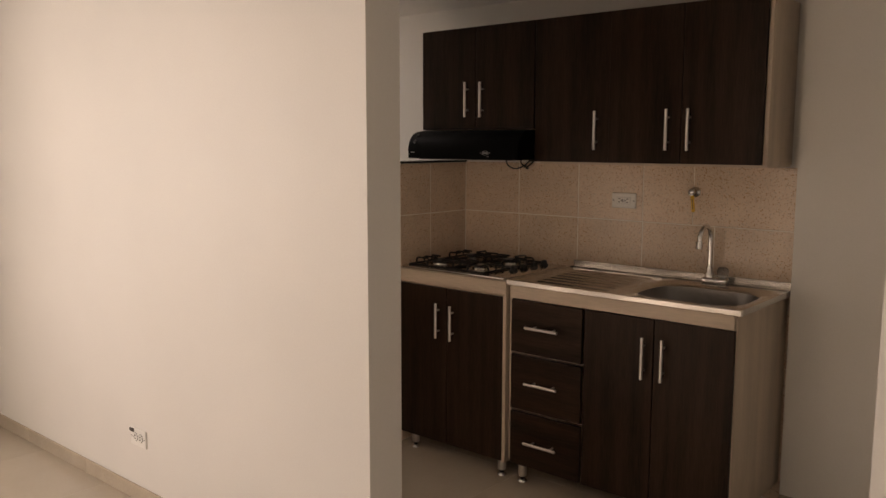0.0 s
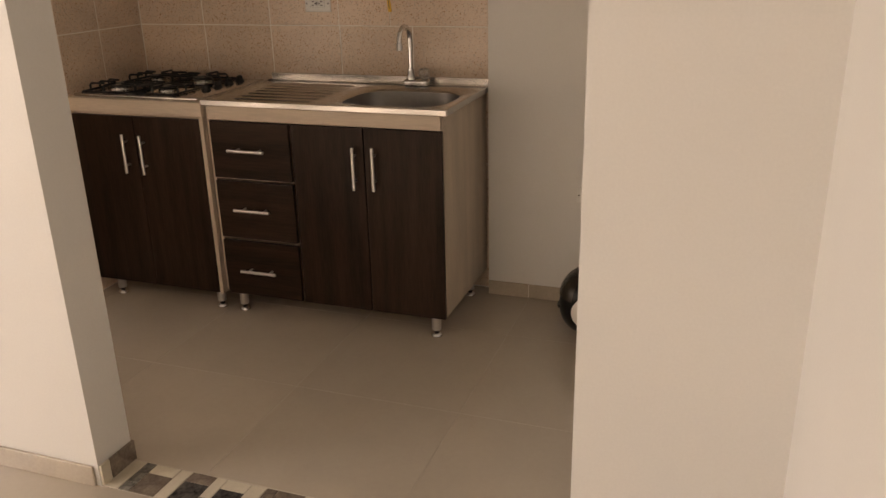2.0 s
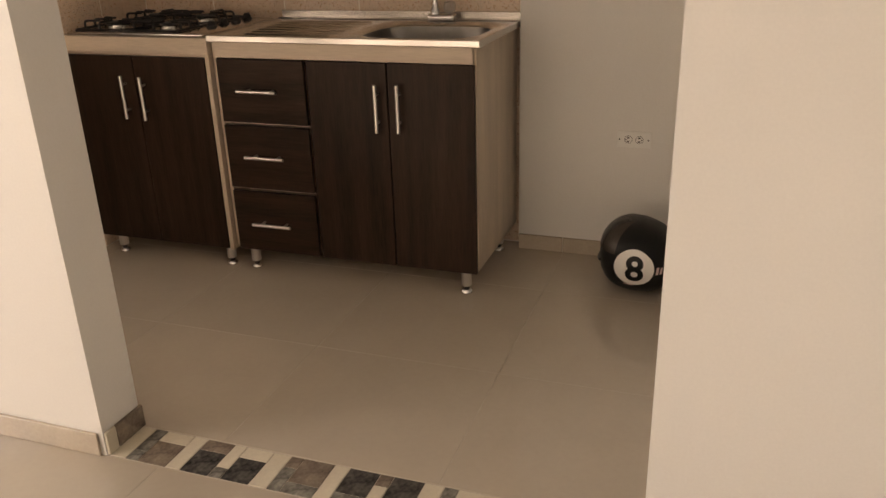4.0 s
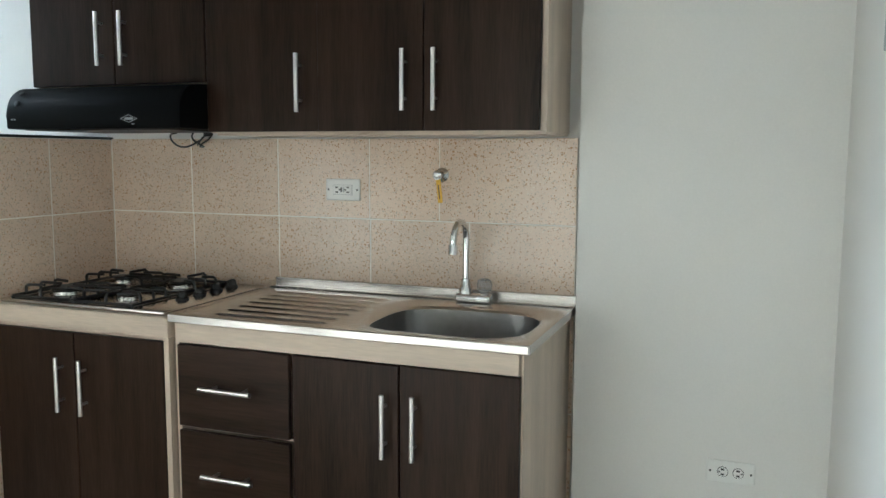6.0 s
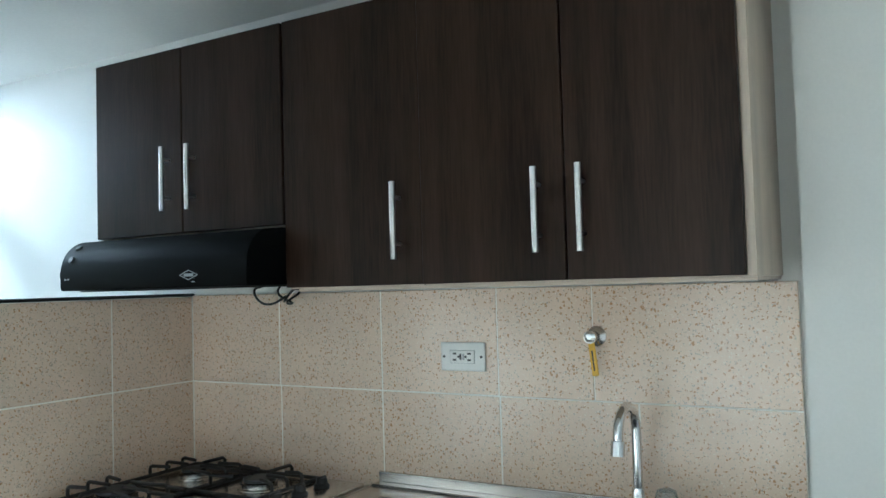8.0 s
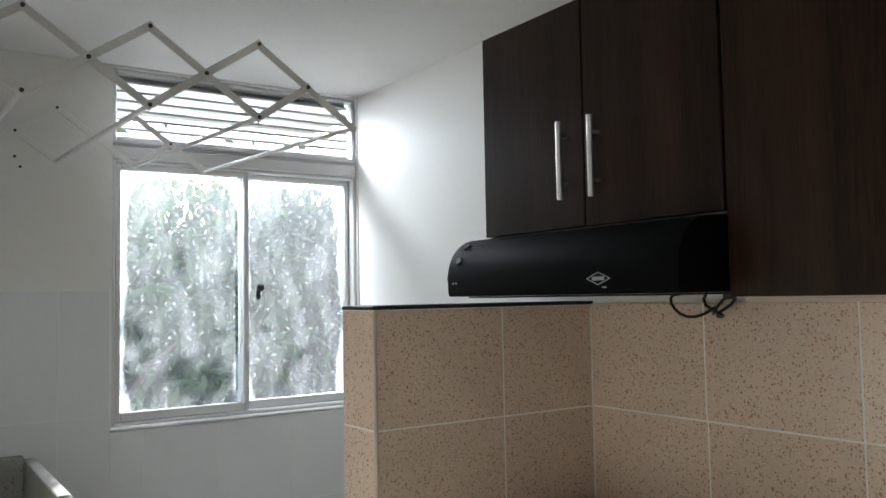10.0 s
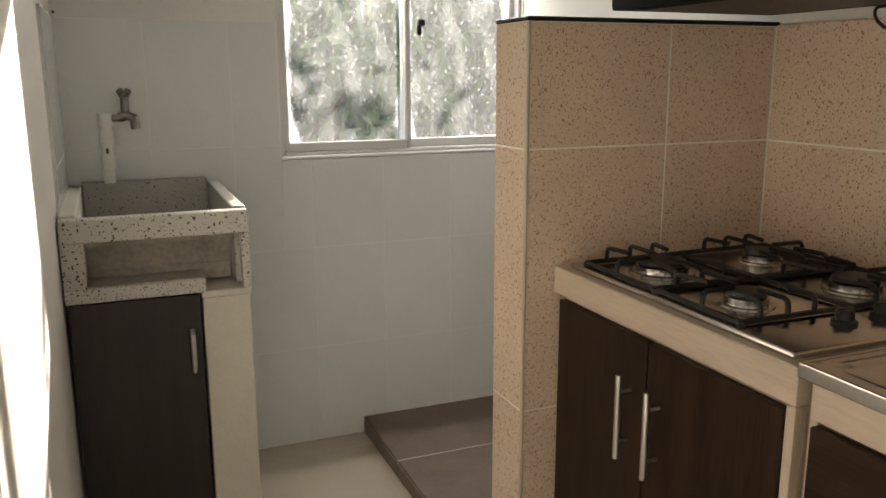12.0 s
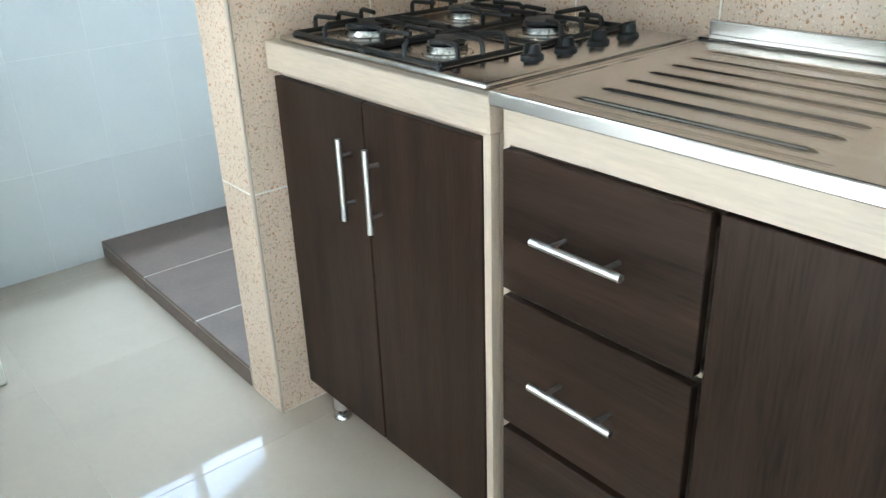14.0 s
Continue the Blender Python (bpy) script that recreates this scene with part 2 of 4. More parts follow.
    L(mg.outputs[0], nt.nodes["Material Output"].inputs[0])
    return m


CLEAR = bpy.data.materials.new("clear_acrylic")
CLEAR.use_nodes = True
CLEAR.node_tree.nodes["Principled BSDF"].inputs["Transmission Weight"].default_value = 0.85
CLEAR.node_tree.nodes["Principled BSDF"].inputs["Roughness"].default_value = 0.12

# ---- mesh helpers ----


def box(bm, x0, x1, y0, y1, z0, z1, bev=0.0, seg=1):
    r = bmesh.ops.create_cube(bm, size=1)
    bmesh.ops.transform(bm, verts=r["verts"], matrix=Matrix.Translation(((x0 + x1) / 2, (y0 + y1) / 2, (z0 + z1) / 2)) @ Matrix.Diagonal((abs(x1 - x0), abs(y1 - y0), abs(z1 - z0), 1)))
    if bev:
        es = list({e for v in r["verts"] for e in v.link_edges})
        bmesh.ops.bevel(bm, geom=es, offset=bev, segments=seg, affect="EDGES", profile=0.5)
    return bm


def cyl(bm, a, b, r, r2=None, n=16):
    a, b = Vector(a), Vector(b)
    m = Matrix.Translation((a + b) / 2) @ (b - a).to_track_quat("Z", "Y").to_matrix().to_4x4()
    bmesh.ops.create_cone(bm, cap_ends=True, segments=n, radius1=r, radius2=r if r2 is None else r2, depth=(b - a).length, matrix=m)
    return bm


def tube(bm, pts, r, n=10, cap=True):
    """A round rod bent through the points."""
    pts = [Vector(p) for p in pts]
    rings, up = [], None
    for i, p in enumerate(pts):
        d = (pts[min(i + 1, len(pts) - 1)] - pts[max(i - 1, 0)]).normalized()
        if up is None:
            up = d.orthogonal().normalized()
        up = (up - d * up.dot(d)).normalized()
        side = d.cross(up)
        rings.append([bm.verts.new(p + r * (math.cos(k * math.tau / n) * up + math.sin(k * math.tau / n) * side)) for k in range(n)])
    for a, b in zip(rings, rings[1:]):
        for k in range(n):
            bm.faces.new((a[k], a[(k + 1) % n], b[(k + 1) % n], b[k]))
    if cap:
        bm.faces.new(rings[0][::-1])
        bm.faces.new(rings[-1])
    return bm


def lathe(bm, profile, n=24, at=(0, 0, 0), turn=None):
    """A solid of revolution about z from (radius, height) pairs."""
    turn = turn or Matrix()
    at = Vector(at)
    rings = []
    for r, z in profile:
        rings.append([bm.verts.new(at + turn @ Vector((r * math.cos(k * math.tau / n), r * math.sin(k * math.tau / n), z))) for k in range(n)])
    for a, b in zip(rings, rings[1:]):
        for k in range(n):
            bm.faces.new((a[k], a[(k + 1) % n], b[(k + 1) % n], b[k]))
    bm.faces.new(rings[0][::-1])
    bm.faces.new(rings[-1])
    return bm


def mesh(name, bm, material, smooth=False):
    me = bpy.data.meshes.new(name)
    bmesh.ops.recalc_face_normals(bm, faces=bm.faces)
    bm.to_mesh(me)
    bm.free()
    me.materials.append(material)
    if smooth:
        for p in me.polygons:
            p.use_smooth = True
        me.set_sharp_from_angle(angle=radians(40))
    return me


def part(name, bm, material, parent, label="", smooth=False):
    ob = new(name, mesh(name, bm, material, smooth))
    ob.parent = parent
    if label:
        ob["label"] = label
    return ob


def thing(name, label, category, at=(0, 0, 0), group="", turn=0):
    ob = new(name)
    ob.empty_display_size = 0.05
    ob.matrix_basis = pose(*at, 0, 0, turn)
    return tagged(ob, label, category, group)


def structure(name, bm, material, label="", category=""):
    return tagged(new(name, mesh(name, bm, material)), label, category or name.split("_")[0], "", "structure")


def B(*a, **k):
    return box(bmesh.new(), *a, **k)


_pieces = {}


def piece(name, parent, x0, x1, y0, y1, z0, z1, material, bev=0.0015):
    """One tile or board as an object of its own; alike pieces share a mesh."""
    key = (name, material.name, round(x1 - x0, 4), round(y1 - y0, 4), round(z1 - z0, 4))
    if key not in _pieces:
        hx, hy, hz = (x1 - x0) / 2, (y1 - y0) / 2, (z1 - z0) / 2
        _pieces[key] = mesh(name, B(-hx, hx, -hy, hy, -hz, hz, bev=min(bev, hx, hy, hz) if bev else 0), material)
    ob = new(name, _pieces[key])
    ob.parent = parent
    ob.matrix_basis = pose((x0 + x1) / 2, (y0 + y1) / 2, (z0 + z1) / 2)
    return ob


# ---- large structure ----
WX = -1.228          # inner face of the window wall
LX = -1.82           # living room's outer wall
RX = 2.369           # kitchen's end wall
FY0, FY1 = -1.725, -1.586   # the wall between living room and kitchen
NY = -1.537          # its tiled and plastered kitchen face
CZ = 2.165
HALL = 3.75
BACKY = -5.6
WY0, WY1, WZ0, WZ1, LZ1 = -0.882, -0.005, 1.012, 1.862, 2.158   # kitchen window

ground = structure("ground", B(-400, 400, -400, 400, -0.5, -0.35), GRASS, "rough green lawn outside the building", "ground")
floor = structure("floor", B(LX - 0.15, HALL + 0.15, BACKY - 0.15, 0.15, -0.15, -0.0008), GROUT, "polished beige tiled floor with thin pale joints", "floor")
ceiling = structure("ceiling", B(LX - 0.15, HALL + 0.15, BACKY - 0.15, 0.15, CZ, CZ + 0.15), CEIL, "plain white painted ceiling", "ceiling")
PIER_X, PIER_Y = 1.694, -0.070   # the plain wall beside the cabinets stands proud of the tiled one
bm = bmesh.new()
box(bm, WX - 0.12, HALL + 0.15, 0.0, 0.15, -0.006, CZ)
box(bm, PIER_X, RX, PIER_Y, -0.0, -0.006, CZ)
wall_back = structure("wall_back", bm, PAINT, "white painted kitchen wall behind the cabinets", "wall")
bm = bmesh.new()
box(bm, LX - 0.15, 0.56, FY0, NY, -0.006, CZ)
box(bm, 0.56, 1.020, FY0, FY1, -0.006, CZ)
wall_front = structure("wall_front", bm, PAINT, "white painted wall between living room and kitchen", "wall")
bm = bmesh.new()
box(bm, RX, HALL, FY0, -0.0, -0.006, CZ)
box(bm, 2.80, HALL, -2.55, FY0, -0.006, CZ)
wall_right = structure("wall_right", bm, PAINT, "white painted end wall beside the kitchen opening", "wall")
bm = bmesh.new()
for y0, y1, z0, z1 in ((NY, WY0, -0.006, CZ), (WY1, 0.0, -0.006, CZ), (WY0, WY1, -0.006, WZ0), (WY0, WY1, LZ1, CZ)):
    box(bm, WX - 0.12, WX, y0, y1, z0, z1)
wall_window = structure("wall_window", bm, PAINT, "white outer wall with the kitchen window", "wall")
bm = bmesh.new()
for y0, y1, z0, z1 in ((BACKY, -4.92, -0.006, CZ), (-2.98, FY0, -0.006, CZ), (-4.92, -2.98, -0.006, 0.85), (-4.92, -2.98, 2.05, CZ)):
    box(bm, LX - 0.15, LX, y0, y1, z0, z1)
wall_left = structure("wall_left", bm, PAINT, "white outer wall of the living room", "wall")
wall_rear = structure("wall_rear", B(LX - 0.15, HALL + 0.15, BACKY - 0.15, BACKY, -0.006, CZ), PAINT, "white painted rear wall", "wall")
wall_hall = structure("wall_hall", B(HALL, HALL + 0.15, BACKY, 0.0, -0.006, CZ), PAINT, "white painted hallway wall", "wall")
# tiled low partition beside the stove
PX0, PX1, PY, PZ = -0.142, 0.0, -0.630, 1.378
partition = structure("partition", B(PX0 + 0.0008, PX1 - 0.0008, PY + 0.0008, 0.0, -0.006, PZ), KGROUT, "low partition clad in speckled cream tiles", "partition")
part("cap", B(PX0 - 0.002, PX1 + 0.002, PY - 0.002, 0.0, PZ, PZ + 0.009, bev=0.002), BLACKPLASTIC, partition, "thin black cap strip")
bm = bmesh.new()
cyl(bm, (PX1 - 0.003, PY + 0.003, 0), (PX1 - 0.003, PY + 0.003, PZ - 0.002), 0.005, n=10)
part("corner_trim", bm, LIGHTWOOD, partition, "brown corner trim", True)

# shower step
STEPX1 = -0.150
shower_step = structure("shower_step", B(WX + 0.001, STEPX1, -0.6285, -0.001, -0.006, 0.0605), STEPGROUT, "low step covered in grey-brown tiles", "step")

# ---- kitchen window ----
window_1 = tagged(new("window_1"), "white aluminium sliding window with water-stained panes and louvres above", "window", "", "structure")
FX0, FX1 = WX - 0.075, WX - 0.012
WM = -0.434


def frame_bars(parent, name, y0, y1, z0, z1, x0, x1, w, material, bottom=None):
    bm = bmesh.new()
    b = bottom or w
    box(bm, x0, x1, y0, y0 + w, z0, z1, bev=0.003)
    box(bm, x0, x1, y1 - w, y1, z0, z1, bev=0.003)
    box(bm, x0 + 0.001, x1 - 0.001, y0 + w, y1 - w, z1 - w, z1, bev=0.003)
    box(bm, x0 + 0.001, x1 - 0.001, y0 + w, y1 - w, z0, z0 + b, bev=0.003)
    return part(name, bm, material, parent)


frame_bars(window_1, "window_frame", WY0, WY1, WZ0, WZ1, FX0, FX1, 0.012, ALFRAME)
part("transom", B(FX0 - 0.002, FX1 + 0.004, WY0 + 0.001, WY1 - 0.001, WZ1, WZ1 + 0.043, bev=0.003), ALFRAME, window_1)
part("window_sill", B(WX - 0.03, WX + 0.010, WY0 - 0.006, WY1 + 0.004, WZ0 - 0.012, WZ0 - 0.001, bev=0.003), ALFRAME, window_1)
for i, (y0, y1, x0) in enumerate(((WY0 + 0.012, WM + 0.010, FX0 + 0.034), (WM - 0.012, WY1 - 0.012, FX0 + 0.004))):
    sash = frame_bars(window_1, "sash", y0, y1, WZ0 + 0.012, WZ1 - 0.012, x0, x0 + 0.024, 0.018, ALFRAME, 0.030)
    hw, hh = (y1 - y0) / 2 - 0.02, (WZ1 - WZ0) / 2 - 0.032
    pane = new("pane", mesh("pane", B(-0.002, 0.002, -hw, hw, -hh, hh), dirty_glass(hw, hh)))
    pane.parent = sash
    pane.matrix_basis = pose(x0 + 0.012, (y0 + y1) / 2, (WZ0 + WZ1) / 2 + 0.006)
    pane.visible_shadow = False
bm = bmesh.new()
box(bm, FX1 - 0.004, FX1 + 0.012, WM + 0.030, WM + 0.046, 1.405, 1.455, bev=0.004)
box(bm, FX1 + 0.004, FX1 + 0.020, WM + 0.030, WM + 0.056, 1.435, 1.458, bev=0.004)
part("latch", bm, BLACKPLASTIC, window_1, "small black latch")
for k in range(7):
    z = WZ1 + 0.084 + k * 0.0310
    slat = part("slat", B(-0.017, 0.017, WY0 + 0.02 - WM, WY1 - 0.02 - WM, -0.004, 0.004, bev=0.001), ALDARK, window_1)
    slat.matrix_basis = pose(WX - 0.05, WM, z, 0, 38, 0)
part("shadow_gap", B(FX1 - 0.006, FX1 + 0.001, WY0 + 0.003, WY1 - 0.003, WZ1 + 0.0435, WZ1 + 0.054), ALDARK, window_1)
frame_bars(window_1, "louvre_frame", WY0, WY1, WZ1 + 0.055, LZ1, FX0, FX1, 0.014, ALFRAME)

# living room window
window_2 = tagged(new("window_2"), "wide living room window in a white aluminium frame", "window", "", "structure")
frame_bars(window_2, "window_frame", -4.92, -2.98, 0.85, 2.05, LX - 0.09, LX - 0.03, 0.04, ALFRAME)
part("mullion", B(LX - 0.085, LX - 0.035, -3.97, -3.93, 0.89, 2.01, bev=0.003), ALFRAME, window_2)

# ---- kitchen furniture ----


def bar_handle(parent, x, y, z, length, upright=True, r=0.0062, off=0.027):
    """A round aluminium bar on two short posts, standing off a front whose face is at y."""
    bm = bmesh.new()
    h = length / 2
    ax = Vector((0, 0, 1)) if upright else Vector((1, 0, 0))
    c = Vector((x, y - off, z))
    cyl(bm, c - ax * h, c + ax * h, r, n=12)
    for s in (-0.6, 0.6):
        p = c + ax * h * s
        cyl(bm, p, p + Vector((0, off + 0.0005, 0)), 0.004, n=8)
    return part("handle", bm, ALU, parent, "brushed aluminium bar handle", True)


def front(parent, name, x0, x1, z0, z1, y, handle, material):
    d = part(name, B(x0, x1, y, y + 0.017, z0, z1, bev=0.0015), material, parent, "dark wenge laminate " + name)
    hx, hz, ln, up = handle
    bar_handle(d, hx, y, hz, ln, up, off=0.027 if up else 0.036)
    return d


def leg(parent, x, y, h):
    """A satin sleeve over a threaded spindle with a chromed foot."""
    bm = bmesh.new()
    lathe(bm, [(0.0175, 0.029), (0.0185, 0.031), (0.0185, h)], 18, (x, y, 0))
    ob = part("leg", bm, ALU, parent, "satin metal screw leg", True)
    bm = bmesh.new()
    lathe(bm, [(0.010, 0.014), (0.010, 0.0295)], 12, (x, y, 0))
    part("spindle", bm, BLACKMETAL, ob, "dark threaded spindle", True)
    bm = bmesh.new()
    lathe(bm, [(0.019, 0.0), (0.022, 0.003), (0.0215, 0.008), (0.016, 0.014), (0.010, 0.016)], 18, (x, y, 0))
    part("foot", bm, CHROME, ob, "chrome foot", True)
    return ob


def carcass(parent, x0, x1, y0, y1, z0, z1, t=0.016, top=True):
    """The pale box behind the fronts: two sides, bottom, back and, where it has one, a top."""
    part("side_panel", B(x0, x0 + t, y0, y1, z0, z1, bev=0.001), LIGHTWOOD, parent, "pale oak side panel")
    part("side_panel", B(x1 - t, x1, y0, y1, z0, z1, bev=0.001), LIGHTWOOD, parent, "pale oak side panel")
    part("bottom_panel", B(x0 + t, x1 - t, y0, y1, z0, z0 + t), LIGHTWOOD_H, parent)
    part("back_panel", B(x0 + t, x1 - t, y1 - 0.005, y1, z0 + t, z1 - t), LIGHTWOOD, parent)
    if top:
        part("top_panel", B(x0 + t, x1 - t, y0, y1, z1 - t, z1), LIGHTWOOD_H, parent)


FYF = -0.556   # front faces
stove_cabinet = thing("base_cabinet", "dark wenge two-door base cabinet under the cooktop", "cabinet", group="kitchen base cabinets")
carcass(stove_cabinet, 0.016, 0.668, FYF + 0.019, -0.012, 0.072, 0.826)
front(stove_cabinet, "door", 0.022, 0.328, 0.075, 0.814, FYF, (0.286, 0.662, 0.162, True), DARKWOOD)
front(stove_cabinet, "door", 0.332, 0.646, 0.075, 0.814, FYF, (0.371, 0.660, 0.162, True), DARKWOOD)
part("end_panel", B(0.651, 0.668, FYF - 0.001, FYF + 0.018, 0.072, 0.826, bev=0.001), LIGHTWOOD, stove_cabinet)
for x, y in ((0.112, -0.528), (0.636, -0.530), (0.112, -0.07), (0.636, -0.07)):
    leg(stove_cabinet, x, y, 0.074)

stove_top = tagged(new("countertop", mesh("countertop", B(0.004, 0.668, FYF - 0.004, -0.010, 0.826, 0.884, bev=0.0025), LIGHTWOOD_H)), "thick pale oak countertop slab around the cooktop", "countertop")

sink_cabinet = thing("base_cabinet", "dark wenge sink cabinet with three drawers and two doors", "cabinet", group="kitchen base cabinets")
carcass(sink_cabinet, 0.674, 1.660, FYF + 0.019, -0.012, 0.088, 0.872, top=False)
part("top_rail", B(0.691, 1.659, FYF + 0.004, FYF + 0.0185, 0.818, 0.871, bev=0.001), LIGHTWOOD_H, sink_cabinet, "pale oak rail")
for z0, z1, hz in ((0.589, 0.815, 0.709), (0.338, 0.576, 0.467), (0.088, 0.324, 0.206)):
    front(sink_cabinet, "drawer_front", 0.703, 1.049, z0, z1, FYF - 0.010, (0.876, hz, 0.158, False), DARKWOOD_H)
    part("drawer_box", B(0.712, 1.040, FYF + 0.0072, -0.06, z0 + 0.012, z1 - 0.03), LIGHTWOOD_H, sink_cabinet)
for z in (0.5825, 0.331):
    part("drawer_rail", B(0.692, 1.048, FYF + 0.013, FYF + 0.0185, z - 0.0032, z + 0.0032), LIGHTWOOD_H, sink_cabinet)
front(sink_cabinet, "door", 1.056, 1.354, 0.082, 0.814, FYF, (1.321, 0.664, 0.162, True), DARKWOOD)
front(sink_cabinet, "door", 1.359, 1.663, 0.082, 0.816, FYF, (1.401, 0.667, 0.162, True), DARKWOOD)
part("side_panel", B(1.6605, 1.6665, FYF + 0.0185, -0.012, 0.088, 0.872, bev=0.001), LIGHTWOOD, sink_cabinet, "pale oak side panel")
for x, y in ((0.748, -0.530), (1.618, -0.536), (0.748, -0.07), (1.622, -0.115)):
    leg(sink_cabinet, x, y, 0.090)

# stainless worktop with drainer and bowl
sink_top = thing("sink_worktop", "stainless steel sink worktop with ribbed drainer and bowl", "sink")
SX0, SX1, SY0, SY1, SZ = 0.672, 1.686, -0.562, -0.004, 0.894
BX0, BX1, BY0, BY1 = 1.212, 1.642, -0.518, -0.160
bm = bmesh.new()
n = 64
bc = Vector(((BX0 + BX1) / 2, (BY0 + BY1) / 2))
hx, hy = (BX1 - BX0) / 2, (BY1 - BY0) / 2
ox0 = 1.165


def rounded(k, hx, hy, p=3.6):
    a = k * math.tau / n
    c, s = math.cos(a), math.sin(a)
    r = 1 / ((abs(c) / hx) ** p + (abs(s) / hy) ** p) ** (1 / p)
    return Vector((bc.x + r * c, bc.y + r * s))


def outer(k):
    a = k * math.tau / n
    c, s = math.cos(a), math.sin(a)
    tx = ((SX1 if c > 0 else ox0) - bc.x) / c if abs(c) > 1e-9 else 1e9
    ty = ((SY1 if s > 0 else SY0) - bc.y) / s if abs(s) > 1e-9 else 1e9
    t = min(tx, ty)
    return Vector((bc.x + t * c, bc.y + t * s))


rings = [[bm.verts.new((*outer(k), SZ)) for k in range(n)]]
for grow, z in ((0.006, 0.0), (0.002, -0.002), (-0.004, -0.008), (-0.012, -0.08), (-0.020, -0.125), (-0.045, -0.148), (-0.10, -0.152)):
    rings.append([bm.verts.new((*rounded(k, hx + grow, hy + grow), SZ + z)) for k in range(n)])
bowl = bmesh.new()
inner = [[bowl.verts.new(v.co) for v in ring] for ring in rings[3:]]
for a, b in zip(inner, inner[1:]):
    for k in range(n):
        bowl.faces.new((a[k], a[(k + 1) % n], b[(k + 1) % n], b[k]))
bowl.faces.new(inner[-1])
for ring in rings[4:]:
    for v in ring:
        bm.verts.remove(v)
rings = rings[:4]
for a, b in zip(rings, rings[1:]):
    for k in range(n):
        bm.faces.new((a[k], a[(k + 1) % n], b[(k + 1) % n], b[k]))
# same steel as the sheet, its shade put into a darker colour
part("bowl", bowl, BOWL, sink_top, "satin steel bowl with its inner shade in the colour", True)
# drainer side: a fine grid with pressed ribs
nx, ny = 70, 210
grid = []
for i in range(nx + 1):
    x = SX0 + (ox0 - SX0) * i / nx
    row = []
    for j in range(ny + 1):
        y = SY0 + (SY1 - SY0) * j / ny
        z = SZ
        if -0.535 < y < -0.105:
            k = round((y + 0.503) / 0.062)
            yr = -0.503 + 0.062 * k
            xa, xb = 0.782 - 0.007 * k, 1.140 - 0.0015 * abs(k - 2)
            ends = max(0.0, min(1.0, (x - xa) / 0.022, (xb - x) / 0.022))
            z = SZ + 0.0042 * math.exp(-((y - yr) / 0.0062) ** 4) * math.sin(ends * math.pi / 2)
        elif SY0 + 0.02 < y < SY0 + 0.06:
            z = SZ - 0.001
        if 0.690 < x < 0.725:
            z = max(z, SZ + 0.0035 * math.exp(-((x - 0.707) / 0.008) ** 4) * max(0.0, min(1.0, (y + 0.53) / 0.02, (-0.08 - y) / 0.02)))
        row.append(bm.verts.new((x, y, z)))
    grid.append(row)
for i in range(nx):
    for j in range(ny):
        bm.faces.new((grid[i][j], grid[i + 1][j], grid[i + 1][j + 1], grid[i][j + 1]))
part("basin_sheet", bm, STEEL, sink_top, "brushed steel sheet with pressed bowl", True)
# the folded front lip, side lips and upstand
bm = bmesh.new()
box(bm, SX0, SX1, SY0 - 0.003, SY0 + 0.010, SZ - 0.021, SZ + 0.002, bev=0.003, seg=2)
box(bm, SX0 - 0.001, SX0 + 0.005, SY0 + 0.010, SY1, SZ - 0.012, SZ + 0.0015, bev=0.001)
box(bm, SX1 - 0.005, SX1 + 0.001, SY0 + 0.010, SY1, SZ - 0.021, SZ + 0.0015, bev=0.001)
part("lip", bm, STEEL, sink_top)
bm = bmesh.new()
box(bm, SX0, SX1, -0.018, -0.0095, SZ, SZ + 0.030, bev=0.003, seg=2)
box(bm, SX0, SX1, -0.052, -0.020, SZ + 0.0008, SZ + 0.005, bev=0.002)
part("upstand", bm, STEEL, sink_top)
bm = bmesh.new()
lathe(bm, [(0.032, 0), (0.032, 0.003), (0.024, 0.004), (0.020, 0.001)], 24, (bc.x, bc.y + 0.02, SZ - 0.152))
part("drain", bm, CHROME, sink_top, "", True)

# faucet
faucet = thing("faucet", "chrome gooseneck kitchen faucet with clear knob", "faucet")
FXC, FYC = 1.362, -0.068
bm = bmesh.new()
box(bm, FXC - 0.028, FXC + 0.080, FYC - 0.024, FYC + 0.024, SZ + 0.001, SZ + 0.026, bev=0.009, seg=3)
part("base", bm, CHROME, faucet, "", True)
bm = bmesh.new()
lathe(bm, [(0.019, 0), (0.019, 0.018), (0.014, 0.024), (0.013, 0.045)], 20, (FXC, FYC, SZ + 0.024))
pts = [(FXC, FYC, SZ + 0.05 + 0.02 * i) for i in range(8)]
R = 0.052
for i in range(1, 14):
    a = math.pi * i / 13 * 1.08
    pts.append((FXC - 0.004 * i / 13, FYC - R + R * math.cos(a), SZ + 0.19 + R * math.sin(a)))
tube(bm, pts, 0.0102, 14)
part("spout", bm, CHROME, faucet, "", True)
end = Vector(pts[-1])
bm = bmesh.new()
cyl(bm, end + Vector((0, -0.001, 0.004)), end + Vector((0, -0.006, -0.024)), 0.0140, n=16)
part("aerator", bm, CHROME, faucet, "", True)
bm = bmesh.new()
lathe(bm, [(0.012, 0), (0.012, 0.010), (0.022, 0.014), (0.024, 0.030), (0.020, 0.044), (0.010, 0.048)], 10, (FXC + 0.058, FYC, SZ + 0.025))
part("knob", bm, CLEAR, faucet, "clear acrylic knob", True)

